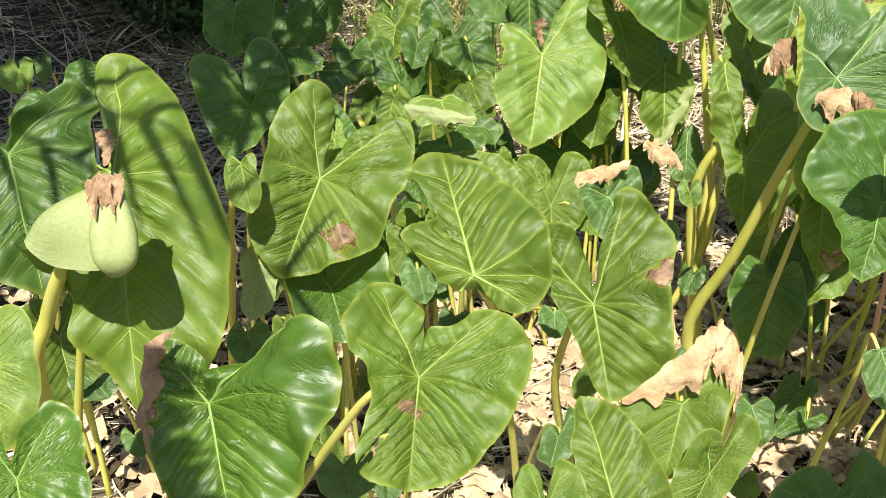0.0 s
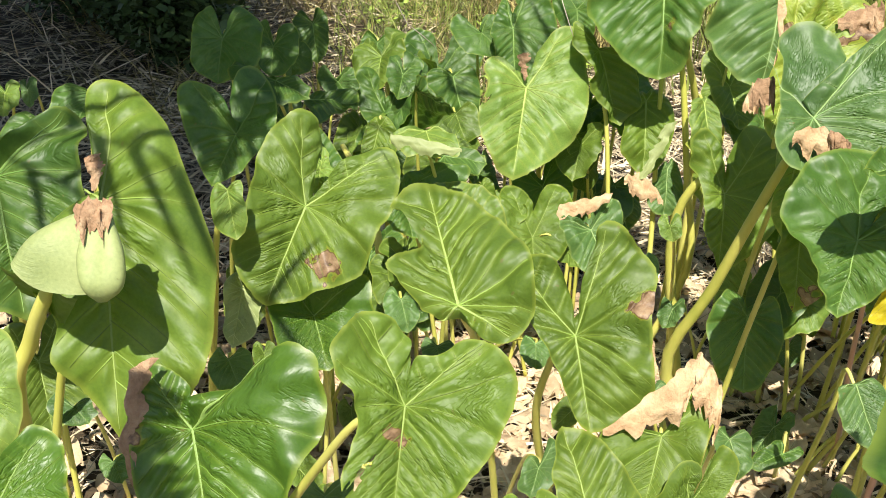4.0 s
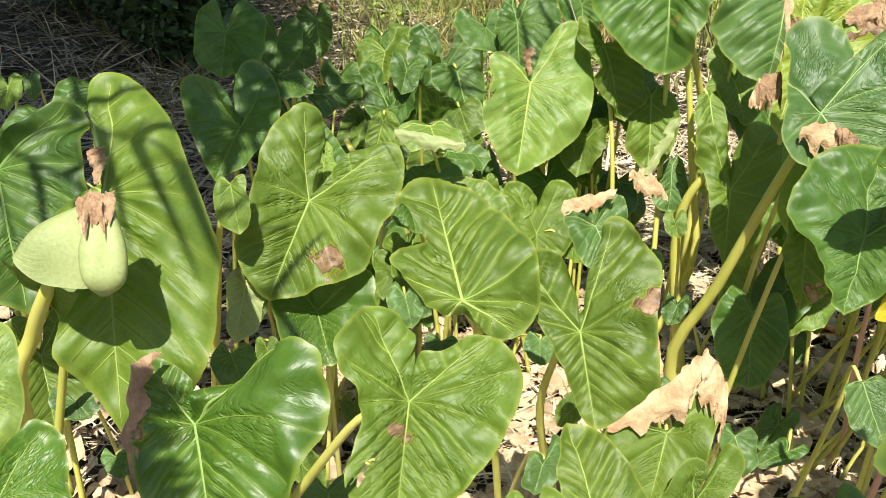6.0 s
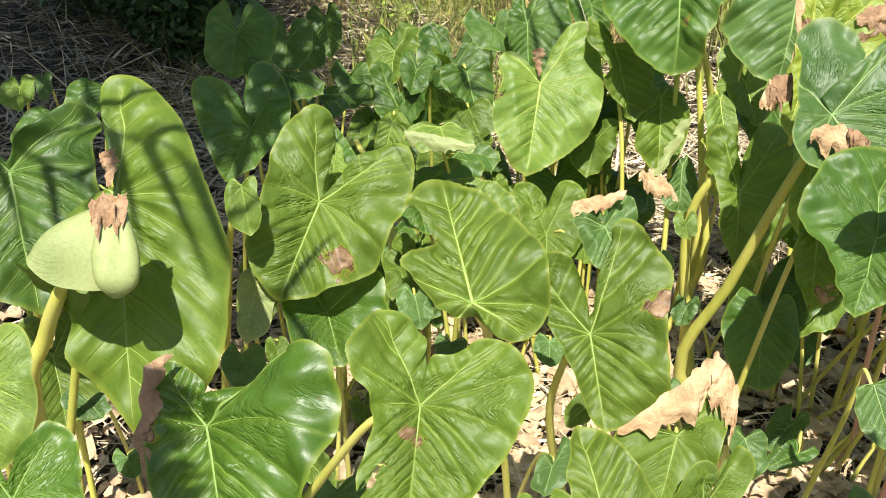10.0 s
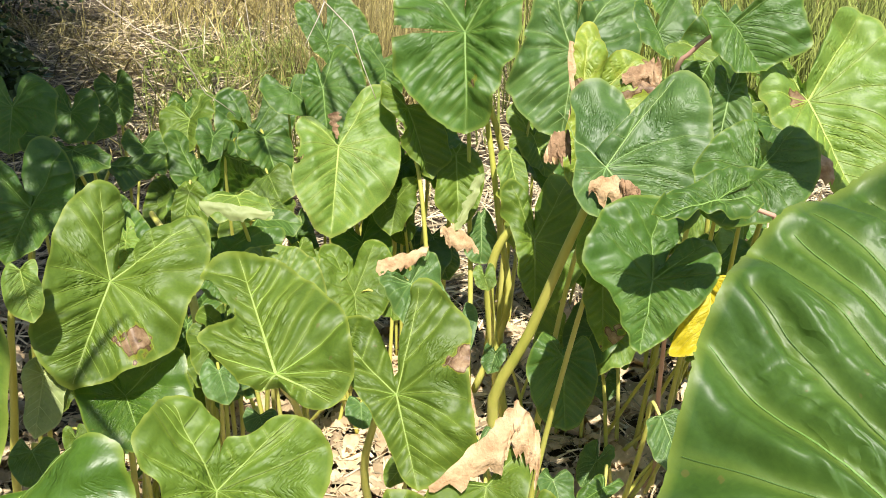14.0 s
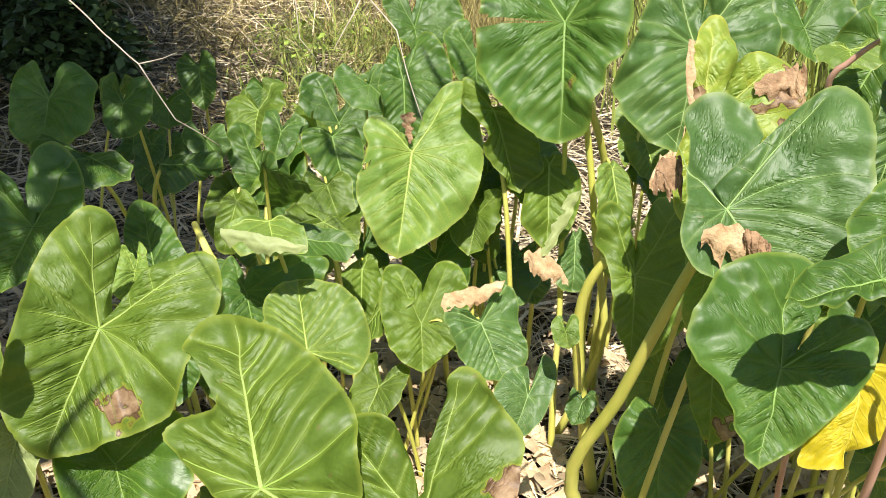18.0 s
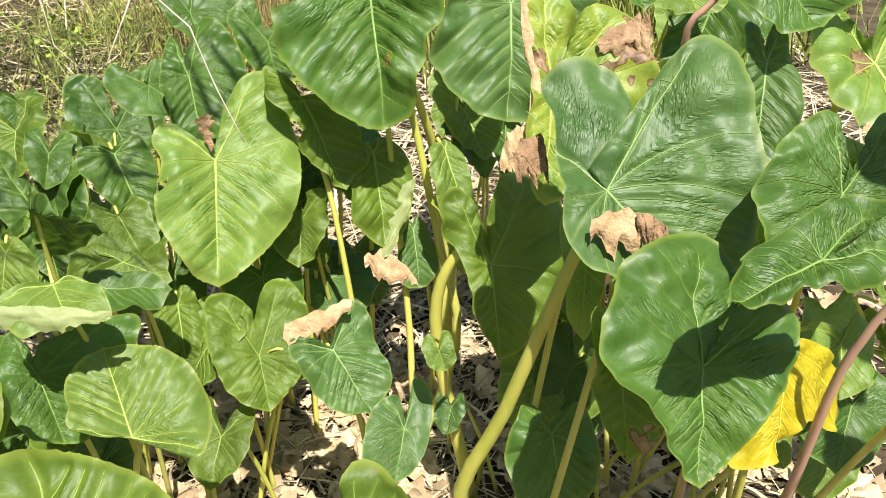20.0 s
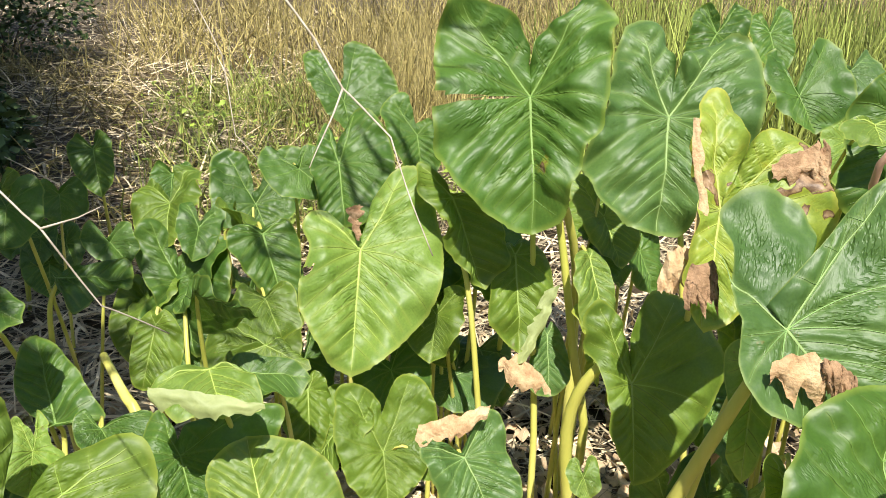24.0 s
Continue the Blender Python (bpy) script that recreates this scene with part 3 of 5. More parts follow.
def strips(name, count, place, size, width, bend, lean, material, label, category, seed):
    """Many thin curved blades in one mesh: straw, grass. place(rnd): foot; lean(rnd): direction and how steeply it stands."""
    rnd = random.Random(seed)
    verts, faces = [], []
    for _ in range(count):
        x, y, z = place(rnd)
        ang, tilt = lean(rnd)
        ln, wd = size(rnd), width(rnd)
        d = Vector((math.cos(ang) * math.cos(tilt), math.sin(ang) * math.cos(tilt), math.sin(tilt)))
        s = d.cross(Vector((rnd.uniform(-0.6, 0.6), rnd.uniform(-0.6, 0.6), 1))).normalized()
        k = bend(rnd)
        base = len(verts)
        o = Vector((x, y, z))
        for i in range(4):
            u = i / 3
            q = o + d * ln * u + Vector((0, 0, -k * ln * u * u)) + s * 0.12 * ln * math.sin(u * 3) * k
            if q.z < 0.004:
                q.z = 0.004 + 0.01 * rnd.random()
            w2 = wd * (1 - 0.75 * u)
            verts += [q - s * w2, q + s * w2]
        for i in range(3):
            a0 = base + 2 * i
            faces.append((a0, a0 + 1, a0 + 3, a0 + 2))
    ob = raw(name, verts, faces, material)
    return tagged(ob, label, category, kind="stuff")


# ---- taro plants ----
clump = plant(-0.29, 2.05, "tall taro plant, broad green leaves with brown withered spots")
leaf(clump, "mid", (-0.243, 1.627, 0.928), -29, 47, -26, 0.211, (12, [(0.08, -0.25), (0.21, -0.55), (0.43, -0.75), (0.6, -0.78), (0.72, -0.64), (0.79, -0.33), (0.78, -0.04), (0.76, 0.25), (0.68, 0.5), (0.48, 0.71), (0.23, 0.88)]), (28, [(-0.02, -0.11), (0.05, -0.37), (0.14, -0.65), (0.3, -0.8), (0.47, -0.79), (0.57, -0.61), (0.61, -0.35), (0.6, 0.02), (0.55, 0.34), (0.46, 0.64), (0.31, 0.85), (0.12, 0.97)]), spots=[(-0.41, 0.52, 0.15)], notch=0.5, ripple=1.4)
leaf(clump, "light", (-0.238, 1.837, 0.929), -3, 44, -10, 0.062, (20, [(0.04, -0.51), (-0.01, -0.94), (0.26, -0.65), (0.34, -0.19), (0.69, 0.12), (0.72, 0.55), (0.39, 0.85)]), (20, [(0.12, -0.46), (0.43, -0.75), (0.57, -0.54), (0.54, -0.04), (0.71, 0.54), (0.39, 0.86)]))
leaf(clump, "deep", (-0.278, 2.126, 0.804), -160, -41, -14, 0.174, (10, [(0.19, 0.14), (0.29, 0.42), (0.23, 0.75), (0.12, 0.94)]), (14, [(0.28, -0.11), (0.46, -0.09), (0.35, 0.34), (0.2, 0.76)]))
leaf(clump, "deep", (-0.193, 2.062, 0.824), 35, 34, 22, 0.079, (1.03, 0.3, 0.87, 0.78, 15), (0.22, -0.56, 0.55, 0.28, 15))
clump = plant(0.24, 1.70, "taro plant with smooth blue-green heart-shaped leaves")
leaf(clump, "mid", (0.050, 1.232, 0.925), -163, -38, -18, 0.238, (25, [(0.17, -0.02), (0.29, 0.14), (0.43, 0.34), (0.35, 0.43), (0.17, 0.45), (0.13, 0.69), (0.24, 0.81), (0.24, 0.9), (0.13, 0.99)]), (5, [(0.06, -0.21), (0.13, -0.29), (0.3, -0.32), (0.47, -0.2), (0.55, 0.02), (0.56, 0.23), (0.48, 0.46), (0.36, 0.69), (0.18, 0.88)]), notch=0.35, ripple=1.4)
leaf(clump, "blue", (0.202, 1.231, 0.602), -22, 33, -12, 0.054, (0.28, -1.06, 0.7, -0.18, 15), (0.47, -0.2, 0.5, 0.69, 15))
clump = plant(-0.57, 1.24, "tall taro plant, broad green leaves with brown withered spots")
leaf(clump, "mid", (-0.024, 0.741, 1.076), -7, 45, -5, 0.112, (12, [(0.08, -0.44), (0.26, -0.47), (0.46, -0.6), (0.67, -0.64), (0.87, -0.54), (1.0, -0.34), (1.0, -0.09), (0.91, 0.21), (0.75, 0.49), (0.55, 0.77), (0.31, 0.92)]), (34, [(-0.01, -0.41), (0.12, -0.63), (0.32, -0.77), (0.56, -0.77), (0.77, -0.6), (0.84, -0.39), (0.75, -0.18), (0.59, -0.03), (0.49, 0.19), (0.49, 0.44), (0.52, 0.68), (0.5, 0.86), (0.3, 0.97)]), spots=[(0.06, 0.28, 0.11)], way=[(-0.054, 0.749, 1.062), (-0.081, 0.761, 1.035), (-0.117, 0.794, 0.964), (-0.176, 0.853, 0.837), (-0.304, 0.98, 0.562)], notch=0.5, stem=0.0058, ripple=1.4, tear=(0.44, 0.776, 0.035, 0.55))
clump = plant(-0.35, 1.20, "tall taro plant, broad green leaves with brown withered spots")
blade = leaf(clump, "gloss", (-0.296, 0.909, 0.917), 20, 40, 7, 0.176, (34, [(0.18, -0.21), (0.46, -0.19), (0.71, -0.27), (0.9, -0.32), (1.04, -0.27), (1.13, -0.11), (1.1, 0.12), (1.0, 0.36), (0.83, 0.58), (0.59, 0.77), (0.28, 0.95)]), (10, [(-0.03, -0.32), (0.14, -0.5), (0.27, -0.53), (0.36, -0.39), (0.43, -0.15), (0.44, 0.14), (0.43, 0.38), (0.34, 0.67), (0.19, 0.9)]), spots=[(0.38, -0.41, 0.13), (0.44, -0.06, 0.11)], notch=0.4, ripple=1.4)
withered(blade, "brown", [(-0.371, 0.926, 0.994), (-0.375, 0.901, 0.945), (-0.378, 0.877, 0.898), (-0.347, 0.844, 0.833)], (0.032, 0.033, 0.025, 0.023), (0.846, 0.242, 0.475))
clump = plant(-0.75, 1.50, "taro plant with deep green heart-shaped leaves on pale stalks")
blade = leaf(clump, "mid", (-0.503, 1.254, 1.088), 14, 58, -1, 0.368, (4, [(0.0, -0.13), (-0.02, -0.28), (-0.04, -0.41), (-0.02, -0.51), (0.06, -0.54), (0.16, -0.48), (0.25, -0.37), (0.31, -0.25), (0.35, -0.1), (0.41, 0.12), (0.44, 0.26), (0.43, 0.43), (0.4, 0.64), (0.34, 0.79), (0.19, 0.93)]), (12, [(0.07, -0.03), (0.2, 0.08), (0.3, 0.24), (0.28, 0.37), (0.2, 0.5), (0.23, 0.65), (0.12, 0.77), (0.05, 0.89)]), notch=0.4, ripple=1.5)
withered(blade, "brown", [(-0.519, 1.255, 1.155), (-0.514, 1.248, 1.14), (-0.509, 1.24, 1.125), (-0.506, 1.232, 1.11)], (0.026, 0.028, 0.016, 0.007), (0.931, 0.166, 0.326))
clump = plant(-1.10, 1.90, "taro plant with deep green heart-shaped leaves on pale stalks")
leaf(clump, "deep", (-0.795, 1.522, 1.018), 27, 49, 9, 0.268, (0.62, -0.3, 0.56, 0.41, 15), (0.22, -0.39, 0.49, 0.34, 10))
clump = plant(-0.75, 1.10, "taro plant with broad dark glossy leaves")
leaf(clump, "gloss", (-0.505, 0.811, 0.879), 24, 39, 9, 0.126, (0.52, -0.6, 0.68, 0.12, 10), (0.33, -0.82, 0.78, -0.17, 10))
clump = plant(-0.85, 1.30, "taro plant with light yellow-green heart-shaped leaves")
leaf(clump, "light", (-0.616, 0.997, 0.912), 25, 55, 8, 0.117, (0.39, -0.66, 0.53, 0.14, 5), (0.3, -0.68, 0.58, -0.08, 5))
clump = plant(-0.23, 1.77, "taro plant with broad dark glossy leaves")
leaf(clump, "gloss", (-0.228, 1.571, 0.709), 24, 42, 17, 0.118, (1.11, -0.34, 1.07, 0.31, 20), (0.39, -0.89, 0.78, -0.01, 20), notch=0.4, ripple=1.4)
leaf(clump, "mid", (-0.166, 1.711, 0.92), 19, 39, 9, 0.065, (1.31, -0.74, 1.59, 0.18, 10), (0.08, -0.86, 0.63, -0.4, 15))
clump = plant(0.34, 1.65, "tall taro plant, broad green leaves with brown withered spots")
blade = leaf(clump, "mid", (0.241, 1.221, 0.878), 10, 47, 21, 0.155, (12, [(0.12, -0.28), (0.21, -0.56), (0.31, -0.81), (0.44, -1.05), (0.58, -1.14), (0.72, -1.02), (0.83, -0.76), (0.93, -0.57), (0.93, -0.39), (0.84, -0.06), (0.77, 0.27), (0.72, 0.66), (0.48, 0.87), (0.2, 0.99)]), (15, [(-0.03, -0.33), (0.03, -0.61), (0.16, -0.82), (0.36, -0.9), (0.58, -0.88), (0.63, -0.78), (0.54, -0.55), (0.46, -0.37), (0.45, -0.2), (0.38, -0.02), (0.26, 0.3), (0.16, 0.6), (0.11, 0.89)]), spots=[(-0.77, -0.16, 0.15)], way=[(0.213, 1.277, 0.789), (0.221, 1.394, 0.546)], notch=0.5, stem=0.008, ripple=1.4)
withered(blade, "pale", [(0.362, 1.228, 0.909), (0.367, 1.21, 0.872), (0.371, 1.199, 0.848), (0.375, 1.189, 0.827)], (0.01, 0.011, 0.012, 0.011), (-0.977, -0.073, -0.198))
clump = plant(0.52, 1.50, "taro plant with deep green heart-shaped leaves on pale stalks")
blade = leaf(clump, "mid", (0.366, 1.099, 0.773), -26, 49, -12, 0.118, (0.41, -0.61, 0.59, -0.06, 15), (0.79, 0.16, 0.73, 0.5, 15))
withered(blade, "pale", [(0.27, 1.088, 0.793), (0.329, 1.105, 0.833), (0.381, 1.123, 0.871), (0.414, 1.136, 0.902)], (0.009, 0.039, 0.069, 0.076), (0.05, -0.43, -0.902))
withered(blade, "pale", [(0.413, 1.136, 0.902), (0.435, 1.128, 0.884), (0.45, 1.113, 0.854), (0.449, 1.098, 0.823)], (0.071, 0.065, 0.059, 0.055), (-0.216, -0.415, -0.884))
leaf(clump, "mid", (0.391, 1.008, 0.715), -46, 51, -25, 0.083, (0.19, -1.27, 0.52, -0.95, 20), (0.47, -0.75, 0.6, 0.35, 35))
leaf(clump, "mid", (0.538, 1.236, 0.501), 23, 33, 13, 0.042, (0.7, -0.11, 0.64, 0.5, 10), (0.26, -0.58, 0.78, 0.04, 15))
clump = plant(0.22, 1.27, "small blue-green taro seedling among the larger plants")
leaf(clump, "mid", (0.231, 0.893, 0.753), -163, -40, -6, 0.162, (12, [(0.17, -0.05), (0.3, 0.08), (0.26, 0.35), (0.17, 0.72), (0.08, 0.93)]), (12, [(0.15, -0.15), (0.42, -0.1), (0.5, 0.14), (0.39, 0.55), (0.21, 0.88)]))
leaf(clump, "mid", (0.132, 0.863, 0.781), 1, 40, 1, 0.059, (0.55, -1.06, 0.94, -0.14, 15), (0.38, -1.01, 0.73, -0.29, 15))
clump = plant(0.70, 1.35, "taro plant with deep green heart-shaped leaves on pale stalks")
leaf(clump, "deep", (0.569, 0.963, 0.67), -14, 34, -8, 0.109, (0.47, -0.96, 0.91, -0.46, 8), (0.52, -0.56, 0.9, -0.01, 8), notch=0.5)
clump = plant(0.75, 0.75, "taro plant with broad dark glossy leaves")
leaf(clump, "deep", (0.525, 0.418, 1.183), 154, -35, 0, 0.416, (0.52, -0.01, 0.51, 0.11, 5), (0.21, -0.11, 0.36, 0.37, 8), ripple=1.6, creased=0.05)
# Two high blades added out of view, only to shade the leaves at right.
leaf(clump, "gloss", (1.1, 1.12, 1.7), 30, 12, 4, 0.2, (0.45, -0.55, 0.62, 0.05, 8), (0.45, -0.55, 0.62, 0.05, 8), stem=0.012)
leaf(clump, "gloss", (1.12, 0.5, 1.72), 20, 10, 4, 0.24, (0.45, -0.55, 0.62, 0.05, 8), (0.45, -0.55, 0.62, 0.05, 8), stem=0.011)
# Unseen plant, added so that its blade shades the lower right.
clump = plant(1.35, 0.60, "taro plant with broad dark glossy leaves")
leaf(clump, "gloss", (1.07, 0.74, 1.66), 20, 12, 4, 0.22, (0.45, -0.55, 0.62, 0.05, 8), (0.45, -0.55, 0.62, 0.05, 8), way=[(1.12, 0.72, 1.6), (1.27, 0.66, 1.2)], stem=0.012)
clump = plant(0.38, 2.85, "tall taro plant, broad green leaves with brown withered spots")
blade = leaf(clump, "light", (0.293, 2.582, 0.927), -14, 54, -11, 0.285, (8, [(0.02, -0.2), (0.07, -0.44), (0.19, -0.64), (0.33, -0.72), (0.47, -0.67), (0.55, -0.54), (0.59, -0.33), (0.65, -0.1), (0.66, 0.18), (0.61, 0.38), (0.49, 0.57), (0.32, 0.78), (0.16, 0.93)]), (15, [(0.06, -0.17), (0.17, -0.17), (0.28, -0.26), (0.41, -0.26), (0.48, -0.14), (0.42, 0.05), (0.46, 0.33), (0.41, 0.55), (0.3, 0.75), (0.15, 0.91)]), spots=[(0.07, -0.31, 0.1)], notch=0.45, tear=(0.441, 0.247, 0.045, 0.84), ripple=0.6)
withered(blade, "brown", [(0.262, 2.592, 1.024), (0.268, 2.588, 1.0), (0.276, 2.582, 0.978), (0.284, 2.572, 0.952)], (0.034, 0.03, 0.018, 0.006), (0.92, -0.2, 0.33))
clump = plant(0.82, 2.53, "tall taro plant, broad green leaves with brown withered spots")
leaf(clump, "deep", (0.662, 2.562, 1.272), -6, 60, -1, 0.299, (35, [(0.05, -0.35), (0.23, -0.52), (0.39, -0.64), (0.52, -0.69), (0.62, -0.58), (0.67, -0.42), (0.64, -0.18), (0.59, 0.1), (0.52, 0.32), (0.41, 0.48), (0.33, 0.66), (0.23, 0.8), (0.12, 0.93)]), (8, [(0.02, -0.36), (0.12, -0.51), (0.31, -0.66), (0.44, -0.71), (0.57, -0.74), (0.64, -0.61), (0.67, -0.43), (0.71, -0.17), (0.74, 0.1), (0.71, 0.33), (0.64, 0.57), (0.49, 0.77), (0.28, 0.91), (0.14, 0.99)]), spots=[(-0.07, 0.53, 0.07)], way=[(0.714, 2.555, 1.124), (0.753, 2.553, 0.962), (0.808, 2.553, 0.655), (0.854, 2.554, 0.361)], notch=0.5, stem=0.0105, ripple=1.4, tear=(0.702, 0.079, 0.055, 0.12))
leaf(clump, "light", (0.553, 1.821, 0.811), 13, 49, 10, 0.033, (0.74, -0.88, 0.77, 0.33, 10), (0.21, -1.02, 0.87, 0.14, 10))
clump = plant(1.10, 2.56, "taro plant with a yellowing leaf browned along its margin")
leaf(clump, "blue", (1.032, 2.640, 1.207), -22, 56, -10, 0.284, (15, [(0.04, -0.45), (0.1, -0.52), (0.27, -0.66), (0.47, -0.79), (0.63, -0.73), (0.73, -0.54), (0.76, -0.29), (0.74, 0.01), (0.68, 0.23), (0.54, 0.46), (0.39, 0.68), (0.25, 0.86), (0.13, 0.96)]), (10, [(-0.0, -0.35), (0.08, -0.64), (0.21, -0.81), (0.4, -0.78), (0.49, -0.6), (0.52, -0.29), (0.59, 0.03), (0.66, 0.29), (0.66, 0.54), (0.57, 0.76), (0.37, 0.92), (0.15, 1.01)]), notch=0.4, ripple=1.7)
blade = leaf(clump, "yellowgreen", (0.863, 2.061, 1.163), -30, 53, -17, 0.222, (15, [(0.08, -0.31), (0.19, -0.58), (0.32, -0.71), (0.54, -0.71), (0.73, -0.51), (0.79, -0.26), (0.85, -0.03), (0.83, 0.2), (0.6, 0.37), (0.37, 0.63), (0.17, 0.88)]), (10, [(-0.05, -0.19), (-0.09, -0.42), (-0.07, -0.77), (0.03, -0.99), (0.21, -1.02), (0.3, -0.75), (0.3, -0.5), (0.21, -0.29), (0.2, -0.0), (0.19, 0.33), (0.2, 0.6), (0.12, 0.81)]), spots=[(-0.67, -0.37, 0.25), (0.15, -0.18, 0.14)], notch=0.45)
withered(blade, "brown", [(0.942, 2.052, 1.245), (0.976, 2.051, 1.264), (1.015, 2.048, 1.278), (1.036, 2.046, 1.286)], (0.024, 0.052, 0.085, 0.063), (0.009, -0.347, -0.938))
withered(blade, "pale", [(0.819, 2.115, 1.316), (0.814, 2.092, 1.25), (0.821, 2.067, 1.186), (0.804, 2.039, 1.101)], (0.014, 0.018, 0.014, 0.032), (0.93, -0.285, -0.23))
withered(blade, "brown", [(0.808, 2.037, 1.008), (0.837, 2.029, 1.004), (0.861, 2.02, 0.995), (0.885, 2.01, 0.982)], (0.016, 0.02, 0.023, 0.015), (0.078, -0.359, -0.93))
withered(blade, "pale", [(0.757, 2.057, 1.034), (0.775, 2.069, 1.077), (0.797, 2.071, 1.094), (0.818, 2.066, 1.092)], (0.015, 0.063, 0.082, 0.076), (0.062, -0.357, -0.932))
leaf(clump, "deep", (1.054, 1.752, 1.405), 41, 47, 43, 0.121, (1.22, -0.07, 1.04, 0.78, 15), (0.08, -0.63, 0.57, 0.5, 10), way=[(1.018, 1.771, 1.382), (0.989, 1.799, 1.341), (0.974, 1.834, 1.28), (1.056, 1.954, 1.024)], stem=0.006, red=True)
clump = plant(1.43, 3.20, "taro plant with deep green heart-shaped leaves on pale stalks")
leaf(clump, "deep", (1.359, 3.065, 1.355), -53, 41, -32, 0.142, (0.08, -0.85, 0.54, -0.3, 15), (0.56, -0.29, 0.48, 0.54, 15))
leaf(clump, "deep", (1.171, 2.347, 1.307), 24, 52, 20, 0.086, (1.27, -1.12, 1.41, 0.09, 10), (0.08, -1.33, 0.75, -0.28, 10))
clump = plant(1.60, 3.30, "taro plant with deep green heart-shaped leaves on pale stalks")
leaf(clump, "deep", (1.563, 3.127, 1.35), -3, 50, 5, 0.145, (0.41, -0.58, 0.43, 0.2, 10), (0.14, -0.5, 0.46, 0.43, 10))
clump = plant(0.81, 1.98, "tall taro plant, broad green leaves with brown withered spots")
blade = leaf(clump, "blue", (0.765, 1.682, 1.115), 37, 38, 39, 0.190, (8, [(0.6, -0.33), (0.81, -0.38), (1.11, -0.44), (1.38, -0.41), (1.48, -0.21), (1.42, 0.04), (1.2, 0.35), (0.99, 0.64), (0.81, 0.82), (0.56, 1.0), (0.32, 1.09)]), (20, [(-0.67, -0.37), (-0.76, -0.54), (-0.76, -0.73), (-0.65, -0.91), (-0.45, -0.99), (-0.24, -0.96), (-0.1, -0.71), (0.11, -0.42), (0.36, -0.18), (0.57, 0.07), (0.63, 0.3), (0.5, 0.54), (0.28, 0.78)]), spots=[(0, -0.97, 0.13)], way=[(0.728, 1.739, 0.94), (0.683, 1.841, 0.649), (0.636, 1.948, 0.336)], notch=0.5, stem=0.0145, ripple=1.4)
withered(blade, "pale", [(0.700, 1.611, 1.107), (0.732, 1.607, 1.120), (0.765, 1.603, 1.113), (0.782, 1.592, 1.103)], (0.03, 0.055, 0.06, 0.03), (-0.05, -0.2, -0.97))
withered(blade, "brown", [(0.760, 1.595, 1.117), (0.774, 1.589, 1.115), (0.788, 1.581, 1.108), (0.798, 1.573, 1.100)], (0.035, 0.05, 0.05, 0.03), (0.05, -0.2, -0.97))
withered(blade, "brown", [(0.683, 1.825, 1.112), (0.696, 1.838, 1.148), (0.726, 1.837, 1.157), (0.731, 1.835, 1.153)], (0.02, 0.061, 0.066, 0.052), (0.044, -0.393, -0.918))
leaf(clump, "deep", (0.774, 1.834, 0.577), -3, 65, -3, 0.185, (10, [(0.1, -0.17), (0.3, -0.28), (0.44, -0.09), (0.46, 0.25), (0.36, 0.66), (0.18, 0.91)]), (10, [(0.02, -0.15), (0.11, -0.3), (0.28, -0.35), (0.45, -0.22), (0.53, 0.1), (0.51, 0.49), (0.32, 0.84)]), notch=0.5)
leaf(clump, "light", (0.792, 1.779, 1.017), -28, 72, 6, 0.196, (0.08, -0.2, 0.16, 0.4, 10), (0.08, -0.17, 0.15, 0.59, 10))
clump = plant(1.10, 1.99, "taro plant with light yellow-green heart-shaped leaves")
leaf(clump, "deep", (0.785, 1.447, 0.954), -29, 46, -26, 0.153, (20, [(0.14, -0.26), (0.27, -0.54), (0.46, -0.66), (0.68, -0.71), (0.8, -0.55), (0.82, -0.23), (0.69, 0.1), (0.5, 0.4), (0.29, 0.7)]), (8, [(-0.11, -0.32), (-0.25, -0.65), (-0.29, -0.97), (-0.1, -1.18), (0.14, -1.2), (0.54, -1.01), (0.83, -0.75), (0.98, -0.41), (1.04, -0.09), (0.98, 0.17), (0.77, 0.36), (0.54, 0.49), (0.33, 0.75), (0.15, 0.93)]), way=[(0.876, 1.541, 0.825), (0.975, 1.698, 0.529), (1.12, 1.926, 0.1)], notch=0.4, stem=0.0065, red=True, ripple=1.4)
leaf(clump, "light", (0.961, 1.51, 1.163), -25, 54, -12, 0.129, (0.33, -0.57, 0.79, 0.04, 10), (0.36, -0.25, 0.54, 0.63, 10))
leaf(clump, "mid", (0.921, 1.351, 0.663), 13, 49, 10, 0.075, (0.44, -0.23, 0.47, 0.35, 15), (0.3, -0.36, 0.63, 0.24, 15))
leaf(clump, "deep", (1.244, 1.618, 0.663), -47, 43, -32, 0.122, (0.33, -0.64, 0.62, -0.01, 10), (0.69, -0.18, 0.74, 0.61, 15))
clump = plant(0.74, 1.77, "tall taro plant, broad green leaves with brown withered spots")
leaf(clump, "mid", (0.730, 1.565, 0.943), -5, 69, 14, 0.185, (0.15, -0.25, 0.26, 0.65, 25), (0.11, -0.25, 0.21, 0.19, 10), spots=[(-0.12, 0.84, 0.13)])
leaf(clump, "blue", (0.558, 1.296, 0.62), 11, 39, 7, 0.072, (0.46, -0.13, 0.44, 0.51, 10), (0.23, -0.31, 0.54, 0.39, 15))
clump = plant(0.80, 2.35, "taro plant with deep green heart-shaped leaves on pale stalks")
